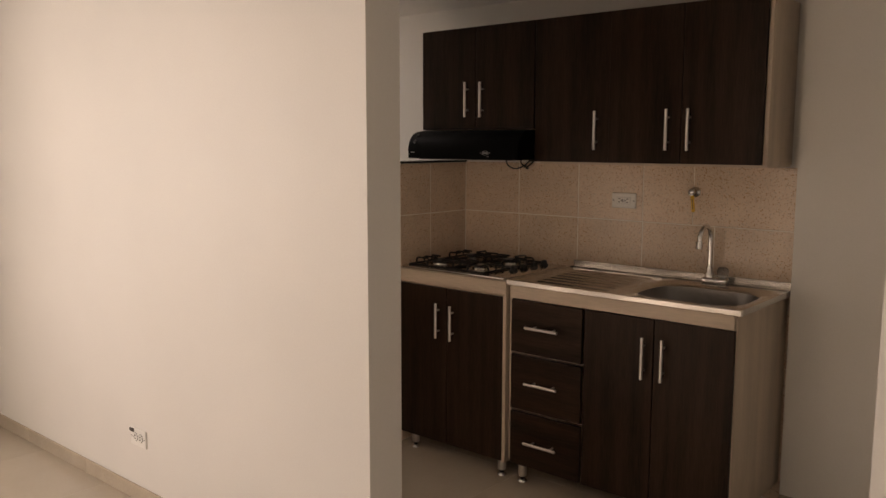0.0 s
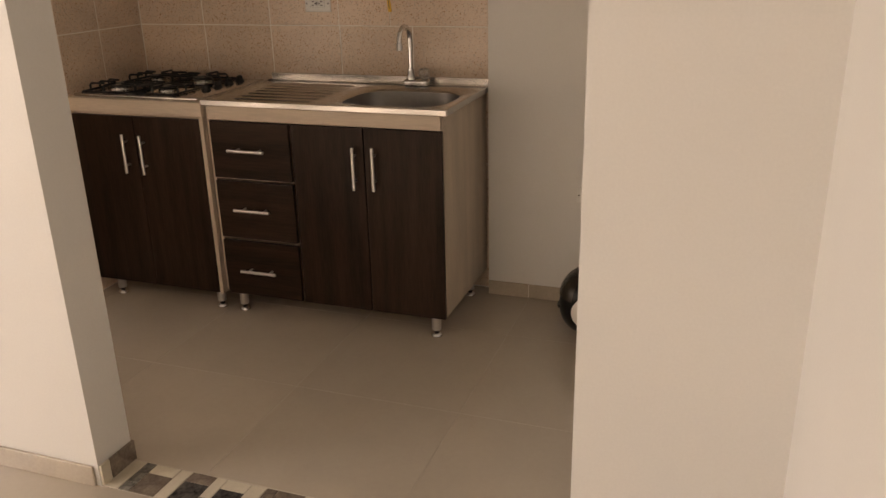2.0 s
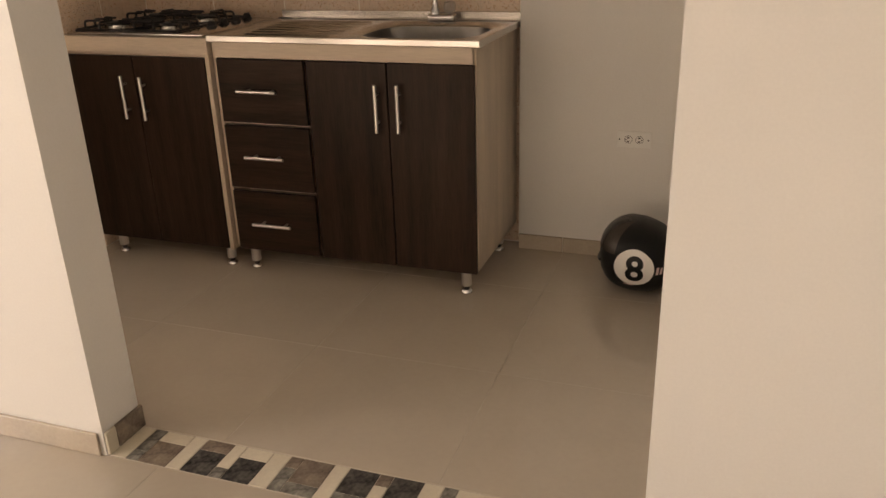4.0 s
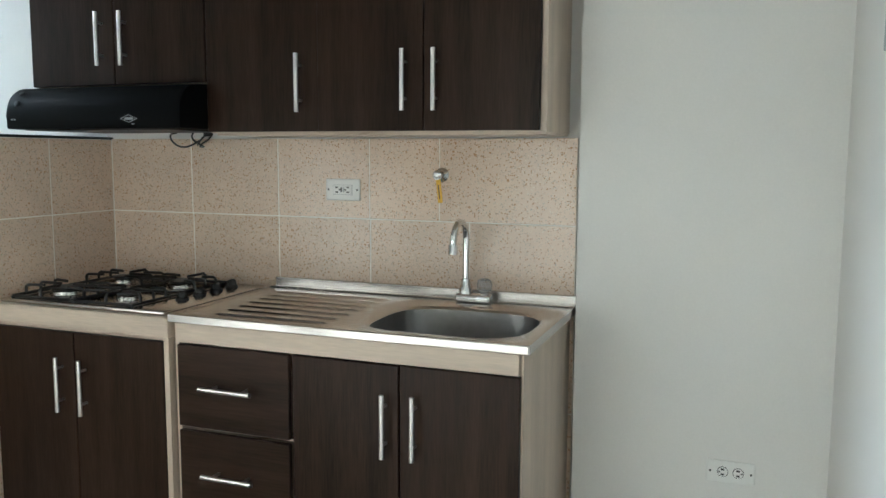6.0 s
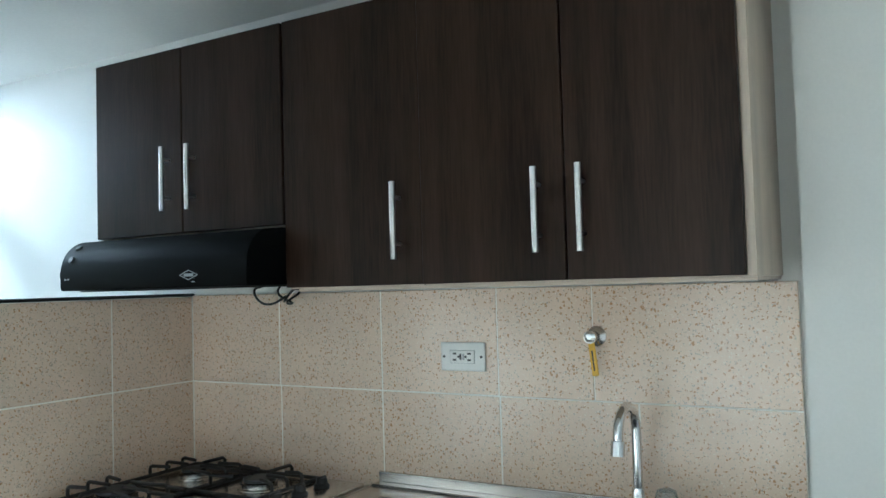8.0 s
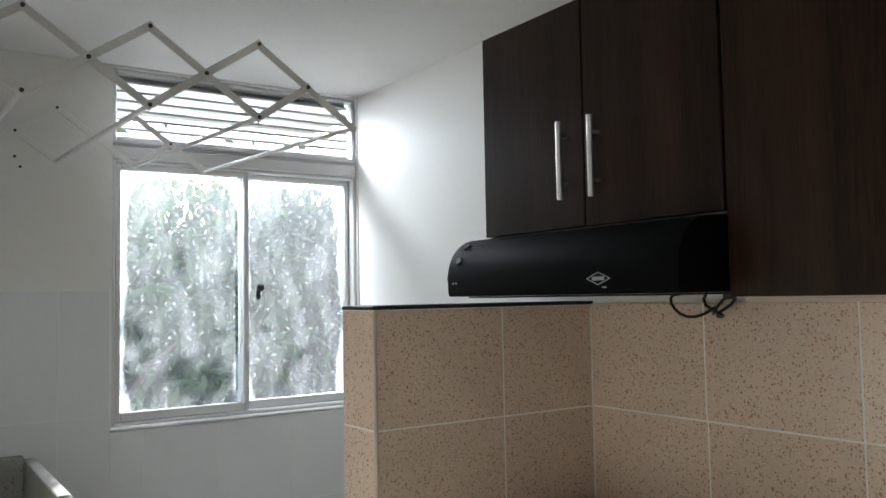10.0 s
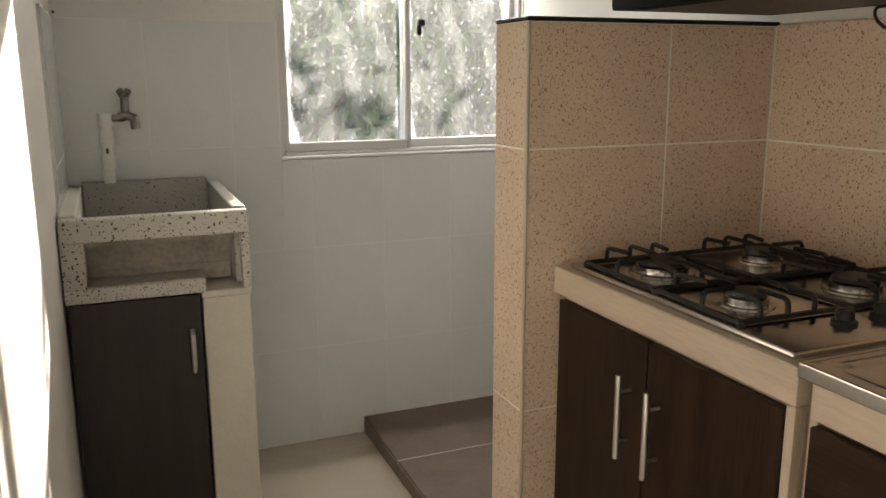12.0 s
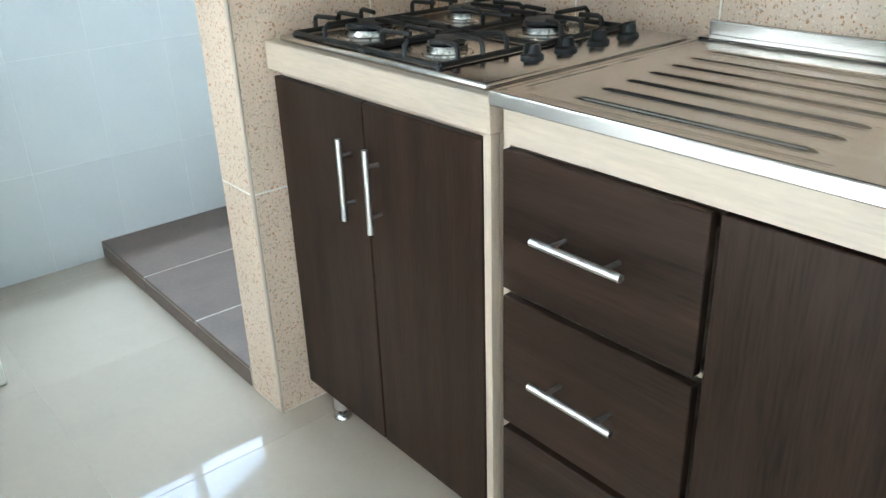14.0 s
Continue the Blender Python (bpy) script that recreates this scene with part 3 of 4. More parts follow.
# stop valve on the wall
valve = thing("stop_valve", "small wall stop valve with a yellow lever", "valve")
bm = bmesh.new()
ry = Euler((radians(90), 0, 0)).to_matrix().to_4x4()
lathe(bm, [(0.022, 0), (0.022, 0.003), (0.014, 0.008), (0.011, 0.010), (0.011, 0.034), (0.014, 0.036), (0.014, 0.046)], 18, (1.264, -0.012, 1.270), ry)
part("body", bm, BURNER, valve, "", True)
bm = bmesh.new()
box(bm, -0.0075, 0.0075, -0.003, 0.003, -0.086, -0.014, bev=0.0028, seg=2)
lever = part("lever", bm, YELLOW, valve, "yellow lever")
lever.matrix_basis = pose(1.266, -0.057, 1.272, 6, -4, 0)
part("lever_print", B(-0.0016, 0.0016, -0.0036, -0.0028, -0.074, -0.030), SLOT, lever)
bm = bmesh.new()
lathe(bm, [(0.012, 0), (0.013, 0.004), (0.013, 0.010), (0.008, 0.013)], 6, (1.265, -0.050, 1.272), ry)
part("nut", bm, CHROME, valve, "", True)


# outlets
def outlet(x0, x1, z0, z1, y, label, screws=True, flat=False):
    ob = thing("wall_outlet", label, "outlet")
    ob.matrix_basis = pose((x0 + x1) / 2, y, (z0 + z1) / 2)
    w, h = (x1 - x0) / 2, (z1 - z0) / 2
    part("plate", B(-w, w, -0.007, 0.0, -h, h, bev=0.003, seg=2), WHITEPLASTIC, ob, "white plastic plate")
    if flat:
        part("insert_gap", B(-w * 0.56, w * 0.56, -0.0076, -0.0065, -h * 0.46, h * 0.46), GREYMARK, ob)
        insert = part("insert", B(-w * 0.545, w * 0.545, -0.0092, -0.0070, -h * 0.43, h * 0.43, bev=0.001), WHITEPLASTIC, ob)
        for s in (-1, 1):
            bm = bmesh.new()
            cx = s * w * 0.33
            for dz in (-0.0075, 0.0075):
                box(bm, cx - 0.0052, cx + 0.0040, -0.0100, -0.0090, dz - 0.0022, dz + 0.0022)
            cyl(bm, (cx - 0.010 * s, -0.0090, 0), (cx - 0.010 * s, -0.0100, 0), 0.0030, n=10)
            part("slots", bm, SLOT, insert)
            part("test_button", B(s * 0.004 - 0.0026, s * 0.004 + 0.0026, -0.0106, -0.0090, -0.0075, 0.0075, bev=0.0006), SLOT if s < 0 else GREYMARK, insert)
            bm = bmesh.new()
            cyl(bm, (s * w * 0.84, -0.0065, 0), (s * w * 0.84, -0.0082, 0), 0.0032, n=10)
            part("screw", bm, SLOT, ob)
        return ob
    for s in (-1, 1):
        bm = bmesh.new()
        cyl(bm, (s * w * 0.32, -0.0065, 0), (s * w * 0.32, -0.0095, 0), h * 0.42, n=20)
        soc = part("socket", bm, WHITEPLASTIC, ob)
        bm = bmesh.new()
        cyl(bm, (s * w * 0.32, -0.0065, 0), (s * w * 0.32, -0.0078, 0), h * 0.47, n=20)
        part("socket_gap", bm, SLOT, soc)
        bm = bmesh.new()
        cx = s * w * 0.32
        for dz in (-0.007, 0.007):
            box(bm, cx - 0.005, cx + 0.004, -0.0102, -0.0093, dz - 0.0026, dz + 0.0026)
        cyl(bm, (cx + 0.009 * s, -0.0093, 0), (cx + 0.009 * s, -0.0102, 0), 0.0026, n=10)
        part("slots", bm, SLOT, soc)
        if screws:
            bm = bmesh.new()
            cyl(bm, (s * w * 0.84, -0.0065, 0), (s * w * 0.84, -0.0082, 0), 0.003, n=10)
            part("screw", bm, SLOT, ob)
    return ob


outlet(0.867, 0.988, 1.184, 1.253, -0.012, "white double wall outlet on speckled tiles", flat=True)
outlet(2.066, 2.191, 0.446, 0.508, PIER_Y, "white double wall outlet low on the plain wall")
o = outlet(-0.384, -0.268, 0.240, 0.314, FY0, "white wall outlet with exposed screws by the floor")
bm = bmesh.new()
box(bm, -0.062, -0.030, -0.012, -0.006, 0.018, 0.033, bev=0.002)
part("broken_corner", bm, SLOT, o)

# wall units
UY, UT, UB, UBH = -0.300, 2.014, 1.392, 1.538


def wall_unit(x0, x1, z0, doors, label):
    u = thing("wall_cabinet", label, "cabinet", group="kitchen wall cabinets")
    carcass(u, x0, x1, UY + 0.018, -0.002, z0, UT)
    for a, b, hx, hz in doors:
        front(u, "door", a, b, z0 + 0.003, UT, UY, (hx, hz, 0.162, True), DARKWOOD)
    return u


wall_unit(-0.044, 0.621, UBH, ((-0.044, 0.287, 0.245, 1.679), (0.291, 0.620, 0.335, 1.677)), "short dark wenge two-door wall cabinet above the hood")
wall_unit(0.625, 0.990, UB, ((0.627, 0.998, 0.944, 1.529),), "dark wenge single-door wall cabinet")
wu = wall_unit(0.994, 1.650, UB, ((0.997, 1.314, 1.265, 1.529), (1.318, 1.634, 1.354, 1.528)), "dark wenge two-door wall cabinet with pale side")
part("bottom_rail", B(0.640, 1.648, UY + 0.03, -0.0125, UB - 0.007, UB - 0.0005), LIGHTWOOD_H, wu)

# cooker hood
hood = thing("cooker_hood", "black range hood with rounded front under the wall cabinet", "range hood")
prof = [(-0.002, 1.403), (-0.418, 1.403), (-0.421, 1.412), (-0.420, 1.444)]
for i in range(1, 9):
    a = math.pi / 2 * i / 8
    prof.append((-0.340 - 0.080 * math.cos(a), 1.450 + 0.082 * math.sin(a)))
prof += [(-0.30, 1.535), (-0.002, 1.535)]
bm = bmesh.new()
HX0, HX1 = -0.034, 0.621
ends = [[bm.verts.new((x, y, z)) for y, z in prof] for x in (HX0, HX1)]
for k in range(len(prof)):
    j = (k + 1) % len(prof)
    bm.faces.new((ends[0][k], ends[0][j], ends[1][j], ends[1][k]))
caps = [bm.faces.new(ends[0]), bm.faces.new(ends[1][::-1])]
bmesh.ops.bevel(bm, geom=[e for e in caps[0].edges], offset=0.006, segments=2, affect="EDGES", profile=0.5)
part("shell", bm, HOODBLACK, hood, "black painted shell", True)
bm = bmesh.new()
box(bm, 0.02, 0.565, -0.40, -0.06, 1.399, 1.4025, bev=0.001)
part("filter", bm, BLACKMETAL, hood, "metal grease filter")


def on_hood(u, v):
    """Point of the rounded front face: u along x, v from 0 (bottom) to 1 (top of the curve)."""
    a = math.pi / 2 * v
    return Vector((u, -0.340 - 0.0810 * math.cos(a), 1.450 + 0.0830 * math.sin(a)))


bm = bmesh.new()
loz = [Vector((0.442 + dx, -0.4215, 1.431 + dz)) for dx, dz in ((0.029, 0), (0, 0.011), (-0.029, 0), (0, -0.011))]
for p, q in zip(loz, loz[1:] + loz[:1]):
    tube(bm, [p, (p + q) / 2, q], 0.0009, 6)
emblem = part("emblem", bm, GREYMARK, hood, "small grey lozenge emblem")
part("emblem_core", B(0.427, 0.457, -0.4225, -0.4200, 1.4275, 1.4345, bev=0.0008), GREYMARK, emblem)
part("print_mark", B(0.452, 0.462, -0.4218, -0.4195, 1.414, 1.4165), GREYMARK, hood)
for v, r in ((0.55, 0.010), (0.25, 0.010)):
    bm = bmesh.new()
    p = on_hood(0.008, v)
    nrm = Vector((0, -math.cos(v * math.pi / 2), math.sin(v * math.pi / 2)))
    cyl(bm, p - nrm * 0.002, p + nrm * 0.003, r, r * 0.85, n=18)
    part("switch", bm, BLACKPLASTIC, hood, "round black switch", True)
bm = bmesh.new()
for k in range(2):
    box(bm, -0.012 + 0.012 * k, -0.006 + 0.012 * k, -0.4222, -0.4195, 1.430, 1.434)
part("switch_mark", bm, GREYMARK, hood)

# cable that hangs behind the hood
bm = bmesh.new()
pts = []
for i in range(22):
    t = i / 21
    pts.append((0.30 + 0.17 * t - 0.035 * math.sin(t * 9), -0.03 - 0.05 * math.sin(t * math.pi), 1.400 - 0.040 * math.sin(t * math.pi) ** 0.8 + 0.012 * math.sin(t * 14)))
tube(bm, pts, 0.0032, 8)
pts2 = [(0.385 + 0.06 * i / 12, -0.05 - 0.02 * math.sin(i), 1.402 - 0.050 * math.sin(math.pi * i / 12)) for i in range(13)]
tube(bm, pts2, 0.0032, 8)
cable = tagged(new("hood_cable", mesh("hood_cable", bm, BLACKPLASTIC, True)), "black power cable looped below the hood", "cable")
part("plug", B(0.425, 0.451, -0.055, -0.03, 1.388, 1.402, bev=0.004), BLACKPLASTIC, cable)

# cooktop
cooktop = thing("cooktop", "stainless four-burner gas cooktop with black grates", "cooktop")
CT = 0.8845
bm = bmesh.new()
box(bm, 0.040, 0.645, -0.545, -0.040, CT, CT + 0.012, bev=0.005, seg=3)
part("plate", bm, STEEL, cooktop, "brushed steel plate", True)
for x, y, r in ((0.186, -0.425, 0.050), (0.430, -0.435, 0.036), (0.186, -0.180, 0.036), (0.430, -0.190, 0.044)):
    bm = bmesh.new()
    lathe(bm, [(r * 1.28, 0), (r * 1.24, 0.003), (r * 1.02, 0.004), (r, 0.006), (r, 0.016), (r * 0.92, 0.017), (r * 0.9, 0.0175)], 28, (x, y, CT + 0.012))
    bur = part("burner", bm, BURNER, cooktop, "polished aluminium burner", True)
    bm = bmesh.new()
    lathe(bm, [(r * 0.86, 0), (r * 0.94, 0.003), (r * 0.90, 0.009), (r * 0.4, 0.0105)], 28, (x, y, CT + 0.0295))
    part("burner_cap", bm, BLACKMETAL, bur, "black burner cap", True)


def grate(x0, x1, y0, y1, centres):
    g = bmesh.new()
    z, zt, r = CT + 0.018, CT + 0.045, 0.0050
    for a, b in (((x0, y0), (x1, y0)), ((x1, y0), (x1, y1)), ((x1, y1), (x0, y1)), ((x0, y1), (x0, y0))):
        tube(g, [(*a, z), ((a[0] + b[0]) / 2, (a[1] + b[1]) / 2, z), (*b, z)], r, 8)
    for px in (x0, x1):
        for py in (y0, y1):
            cyl(g, (px, py, CT + 0.0118), (px, py, z), 0.006, n=8)
    ym = (y0 + y1) / 2
    tube(g, [(x0, ym, z), ((x0 + x1) / 2, ym, z), (x1, ym, z)], r, 8)
    for cx, cy in centres:
        for px, off in ((x0, -0.055), (x0, 0.0), (x0, 0.055), (x1, -0.055), (x1, 0.0), (x1, 0.055)):
            d = 1 if px < cx else -1
            reach = abs(cx - px) - (0.025 if off == 0 else 0.045)
            tube(g, [(px, cy + off, z), (px, cy + off, zt - 0.010), (px + d * 0.003, cy + off, zt - 0.003), (px + d * 0.010, cy + off, zt), (px + d * reach, cy + off * 0.8, zt)], r * 0.92, 8)
        ya = y0 if cy < ym else y1
        d = 1 if ya < cy else -1
        tube(g, [(cx, ya, z), (cx, ya, zt - 0.008), (cx, ya + d * 0.008, zt), (cx, cy - d * 0.03, zt)], r * 0.92, 8)
    return part("grate", g, BLACKMETAL, cooktop, "black wire pan grate", True)


grate(0.078, 0.304, -0.528, -0.070, ((0.186, -0.425), (0.186, -0.180)))
grate(0.314, 0.520, -0.528, -0.070, ((0.430, -0.435), (0.430, -0.190)))
for y in (-0.372, -0.290, -0.205, -0.122):
    bm = bmesh.new()
    lathe(bm, [(0.020, 0), (0.020, 0.006), (0.015, 0.010), (0.014, 0.021), (0.011, 0.024)], 18, (0.572, y, CT + 0.012))
    box(bm, 0.568, 0.576, y - 0.018, y + 0.018, CT + 0.020, CT + 0.039, bev=0.003)
    part("knob", bm, BLACKPLASTIC, cooktop, "black control knob", True)

# ---- laundry corner ----
tub = thing("laundry_sink", "speckled terrazzo laundry sink with a front niche", "laundry sink")
TX0, TX1, TY0, TY1 = WX + 0.012, -0.600, NY + 0.004, -1.096
bm = bmesh.new()
box(bm, TX1 - 0.035, TX1, TY0, TY1, 0.888, 0.946, bev=0.004, seg=2)
box(bm, TX1 - 0.10, TX1 - 0.001, TY1 - 0.020, TY1 + 0.001, 0.745, 0.888, bev=0.002)
box(bm, TX1 - 0.10, TX1 - 0.001, TY0, TY0 + 0.052, 0.745, 0.888, bev=0.002)
box(bm, TX1 - 0.10, TX1 + 0.002, TY0, TY1 - 0.112, 0.742, 0.778, bev=0.003)
part("front_rim", bm, TERRAZZO, tub, "black-flecked terrazzo front")
bm = bmesh.new()
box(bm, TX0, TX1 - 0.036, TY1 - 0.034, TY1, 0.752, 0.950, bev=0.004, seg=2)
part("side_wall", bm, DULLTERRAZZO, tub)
bm = bmesh.new()
box(bm, TX0, TX1 - 0.036, TY0, TY0 + 0.040, 0.752, 0.952, bev=0.004, seg=2)
part("side_wall", bm, PLASTER, tub)
bm = bmesh.new()
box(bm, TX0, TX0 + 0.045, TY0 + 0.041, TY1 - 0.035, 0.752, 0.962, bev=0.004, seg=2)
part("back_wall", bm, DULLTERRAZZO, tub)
bm = bmesh.new()
box(bm, TX0 + 0.046, TX1 - 0.101, TY0 + 0.041, TY1 - 0.035, 0.752, 0.800, bev=0.004)
box(bm, TX1 - 0.115, TX1 - 0.101, TY0 + 0.041, TY1 - 0.035, 0.800, 0.888)
box(bm, TX1 - 0.101, TX1 - 0.036, TY0 + 0.041, TY1 - 0.035, 0.872, 0.889)
part("basin_floor", bm, CEMENT, tub, "stained grey cement basin")
bm = bmesh.new()
box(bm, TX1 - 0.10, TX1 - 0.004, TY0 + 0.053, TY1 - 0.113, 0.7785, 0.7805)
part("niche_shelf", bm, CEMENT, tub, "stained niche floor")

tub_base = thing("support_post", "cream plastered post holding up the laundry sink", "post")
bm = bmesh.new()
box(bm, TX0, TX1 - 0.004, -1.218, TY1 - 0.004, 0.0, 0.728, bev=0.003)
part("post", bm, PLASTER, tub_base, "cream tiled post")
bm = bmesh.new()
box(bm, TX0 - 0.0, TX1 + 0.003, -1.222, TY1, 0.7285, 0.7445, bev=0.003)
box(bm, TX1 - 0.006, TX1 - 0.0035, -1.217, TY1 - 0.004, 0.440, 0.4425)
part("post_top", bm, PLASTER, tub_base)
tub_cab = thing("laundry_cabinet", "black-brown cupboard door under the laundry sink", "cabinet")
bm = bmesh.new()
box(bm, TX1 - 0.020, TX1 + 0.002, TY0 + 0.006, -1.226, 0.030, 0.740, bev=0.002)
d = part("door", bm, BLACKDOOR, tub_cab, "black-brown laminate door")
bm = bmesh.new()
tube(bm, [(TX1 + 0.001, -1.250, 0.648), (TX1 + 0.018, -1.250, 0.640), (TX1 + 0.024, -1.250, 0.594), (TX1 + 0.018, -1.250, 0.546), (TX1 + 0.001, -1.250, 0.538)], 0.0065, 10)
part("handle", bm, ALU, d, "curved metal handle", True)
part("plinth", B(TX0, TX1 + 0.004, TY0 + 0.004, -1.2235, 0.0, 0.028, bev=0.002), BLACKDOOR, tub_cab)

pipe = thing("tap_pipe", "white plastic water pipe with a metal tap", "pipe")
PXP, PYP = -1.158, -1.412
bm = bmesh.new()
cyl(bm, (PXP, PYP, 0.962), (PXP, PYP, 1.150), 0.0165, n=16)
part("riser", bm, PVC, pipe, "", True)
for z0, z1 in ((1.005, 1.04), (1.072, 1.118), (1.128, 1.166)):
    bm = bmesh.new()
    cyl(bm, (PXP, PYP, z0), (PXP, PYP, z1), 0.0208, n=16)
    part("coupling", bm, PVC, pipe, "", True)
part("label", B(PXP + 0.0160, PXP + 0.0175, PYP - 0.004, PYP + 0.004, 1.050, 1.066), SLOT, pipe)
bm = bmesh.new()
cyl(bm, (PXP, PYP + 0.010, 1.152), (PXP, PYP + 0.045, 1.152), 0.010, n=12)
tube(bm, [(PXP, PYP + 0.040, 1.154), (PXP + 0.005, PYP + 0.062, 1.160), (PXP + 0.01, PYP + 0.080, 1.152), (PXP + 0.012, PYP + 0.084, 1.120)], 0.0145, 12)
cyl(bm, (PXP, PYP + 0.058, 1.160), (PXP, PYP + 0.058, 1.212), 0.012, n=12)
tube(bm, [(PXP - 0.016, PYP + 0.046, 1.232), (PXP, PYP + 0.058, 1.212), (PXP + 0.016, PYP + 0.070, 1.232)], 0.0105, 8)
part("tap", bm, BOWL, pipe, "worn metal tap", True)

# folding drying rack on the wall over the laundry sink
rack = thing("drying_rack", "white folding scissor drying rack fixed to the wall", "drying rack")
XA, XB = -1.150, -0.200
# each side of the rack: foot height, top height, pitch, outer end
RACK = {XA: (1.828, 1.988, 0.2230, -0.612), XB: (1.803, 1.966, 0.2335, -0.567)}


def strip(x, p, q, off):
    bm = bmesh.new()
    a, b = Vector((x + off, *p)), Vector((x + off, *q))
    d = (b - a)
    m = Matrix.Translation((a + b) / 2) @ Matrix.Rotation(math.atan2(d.z, d.y), 4, "X")
    r = bmesh.ops.create_cube(bm, size=1)
    bmesh.ops.transform(bm, verts=r["verts"], matrix=m @ Matrix.Diagonal((0.003, d.length + 0.016, 0.017, 1)))
    bmesh.ops.bevel(bm, geom=list(bm.edges), offset=0.001, segments=1, affect="EDGES")
    return part("scissor_strip", bm, RACKWHITE, rack)


for x in (XA, XB):
    RZ0, RZ1, RP, RE = RACK[x]
    for k in range(4):
        y1 = RE - k * RP
        y0 = y1 - RP
        strip(x, (y0, RZ0), (y1, RZ1), 0.0025) if k else strip(x, (y0, RZ0), (y1 - RP / 2, (RZ0 + RZ1) / 2), 0.0025)
        strip(x, (y0, RZ1), (y1, RZ0), -0.0025)
        for yy, zz in ((y0, RZ0), (y0, RZ1), ((y0 + y1) / 2, (RZ0 + RZ1) / 2)):
            bm = bmesh.new()
            cyl(bm, (x - 0.007, yy, zz), (x + 0.007, yy, zz), 0.0045, n=10)
            part("rivet", bm, SLOT, rack)
    part("wall_rail", B(x - 0.009, x + 0.009, NY, NY + 0.012, RZ0 - 0.02, CZ - 0.03, bev=0.002), ALDARK, rack, "grey metal wall rail")
    part("rail_stop", B(x - 0.012, x + 0.012, NY + 0.001, NY + 0.022, RZ0 - 0.022, RZ0 - 0.006, bev=0.003), CHROME, rack)
for k in range(5):
    bm = bmesh.new()
    cyl(bm, *[(x, RACK[x][3] - k * RACK[x][2], RACK[x][0]) for x in (XA, XB)], 0.0055, n=10)
    part("hanging_bar", bm, RACKWHITE, rack, "thin white bar", True)

# plug holes and marks in the wall above the tiles
for y, z in ((-1.16, 1.845), (-1.145, 1.815), (-1.262, 1.560), (-1.30, 1.535), (-1.525, 1.455)):
    bm = bmesh.new()
    cyl(bm, (WX - 0.002, y, z), (WX + 0.0015, y, z), 0.0045, n=9)
    tagged(new("wall_plug", mesh("wall_plug", bm, SLOT)), "small dark plug hole in the white wall", "wall plug", "plug holes")

# breaker panel on the end wall
panel = thing("breaker_panel", "white electrical panel frame with a grey door ajar", "breaker panel")
part("frame_plate", B(RX - 0.012, RX, -1.16, -0.765, 1.440, 1.800, bev=0.002), WHITEPLASTIC, panel, "white metal plate")
lid = part("door", B(-0.004, 0.004, 0, 0.20, 0, 0.25, bev=0.002), ALDARK, panel, "grey panel door")
lid.matrix_basis = pose(RX - 0.016, -1.09, 1.495, 0, 0, 6)

# motorcycle helmet on the floor in the corner
helmet = thing("motorcycle_helmet", "glossy black motorcycle helmet with a white number 8 disc", "helmet")
HC = Vector((2.204, -0.318, 0.140))
HR = Vector((0.132, 0.140, 0.130))
bm = bmesh.new()
bmesh.ops.create_uvsphere(bm, u_segments=48, v_segments=32, radius=1)


def skin(v, lift=0.0):
    """The helmet's surface in the direction v: rounded, flattened below, drawn out at the chin."""
    v = v.normalized()
    p = 2.55
    k = (1 + lift) / (abs(v.x) ** p + abs(v.y) ** p + abs(v.z) ** p) ** (1 / p)
    x, y, z = v.x * HR.x * k, v.y * HR.y * k, v.z * HR.z * k
    if v.z > 0:
        z *= 1 - 0.30 * max(0.0, v.x) - 0.08 * max(0.0, -v.x - 0.5)
        y *= 1 - 0.10 * v.z
    else:
        x *= 1 - 0.10 * v.z * v.z
        y *= 1 - 0.16 * v.z * v.z
    if v.x < -0.3:
        x -= 0.016 * (-v.x - 0.3)
    return HC + Vector((x, y, z))


for v in bm.verts:
    v.co = skin(v.co.copy())
low = min(v.co.z for v in bm.verts)
HC.z -= low
bmesh.ops.translate(bm, verts=bm.verts, vec=(0, 0, -low))
part("shell", bm, HELMET, helmet, "glossy black shell", True)
# visor: a raised band on the face side
bm = bmesh.new()
gv = []
for i in range(25):
    az = radians(112 + 126 * i / 24)
    row = []
    for j in range(9):
        el = radians(14 + 58 * j / 8)
        dv = Vector((math.cos(el) * math.cos(az), math.cos(el) * math.sin(az), math.sin(el)))
        edge = min(i, 24 - i, 3) / 3 * min(j, 8 - j, 2) / 2
        row.append(bm.verts.new(skin(dv, 0.012 + 0.030 * min(1, edge + 0.3))))
    gv.append(row)
for i in range(24):
    for j in range(8):
        bm.faces.new((gv[i][j], gv[i + 1][j], gv[i + 1][j + 1], gv[i][j + 1]))
bmesh.ops.solidify(bm, geom=bm.faces, thickness=0.004)
part("visor", bm, VISOR, helmet, "smoked visor", True)
bm = bmesh.new()
tube(bm, [skin(Vector((math.cos(radians(a)) * math.cos(radians(e)), math.sin(radians(a)) * math.cos(radians(e)), math.sin(radians(e)))), 0.02) for a, e in [(112 + 96 * k / 20, -4 - 5 * math.sin(math.pi * k / 20)) for k in range(21)]], 0.006, 8)
part("trim", bm, BLACKPLASTIC, helmet, "", True)
# decals lie on the skin round this direction
DC = Vector((-0.05, -1.0, -0.05)).normalized()
DU = Vector((1, -0.10, 0.0)).normalized()
DV = Vector((0, 0, 1))


def decal(u, v, lift):
    """A place on the skin u to the side and v up from the disc's middle, in metres."""
    return skin(Vector((DC.x * 1 + DU.x * u / HR.x, DC.y + DU.y * u / HR.x, DC.z + v / HR.z)), lift)


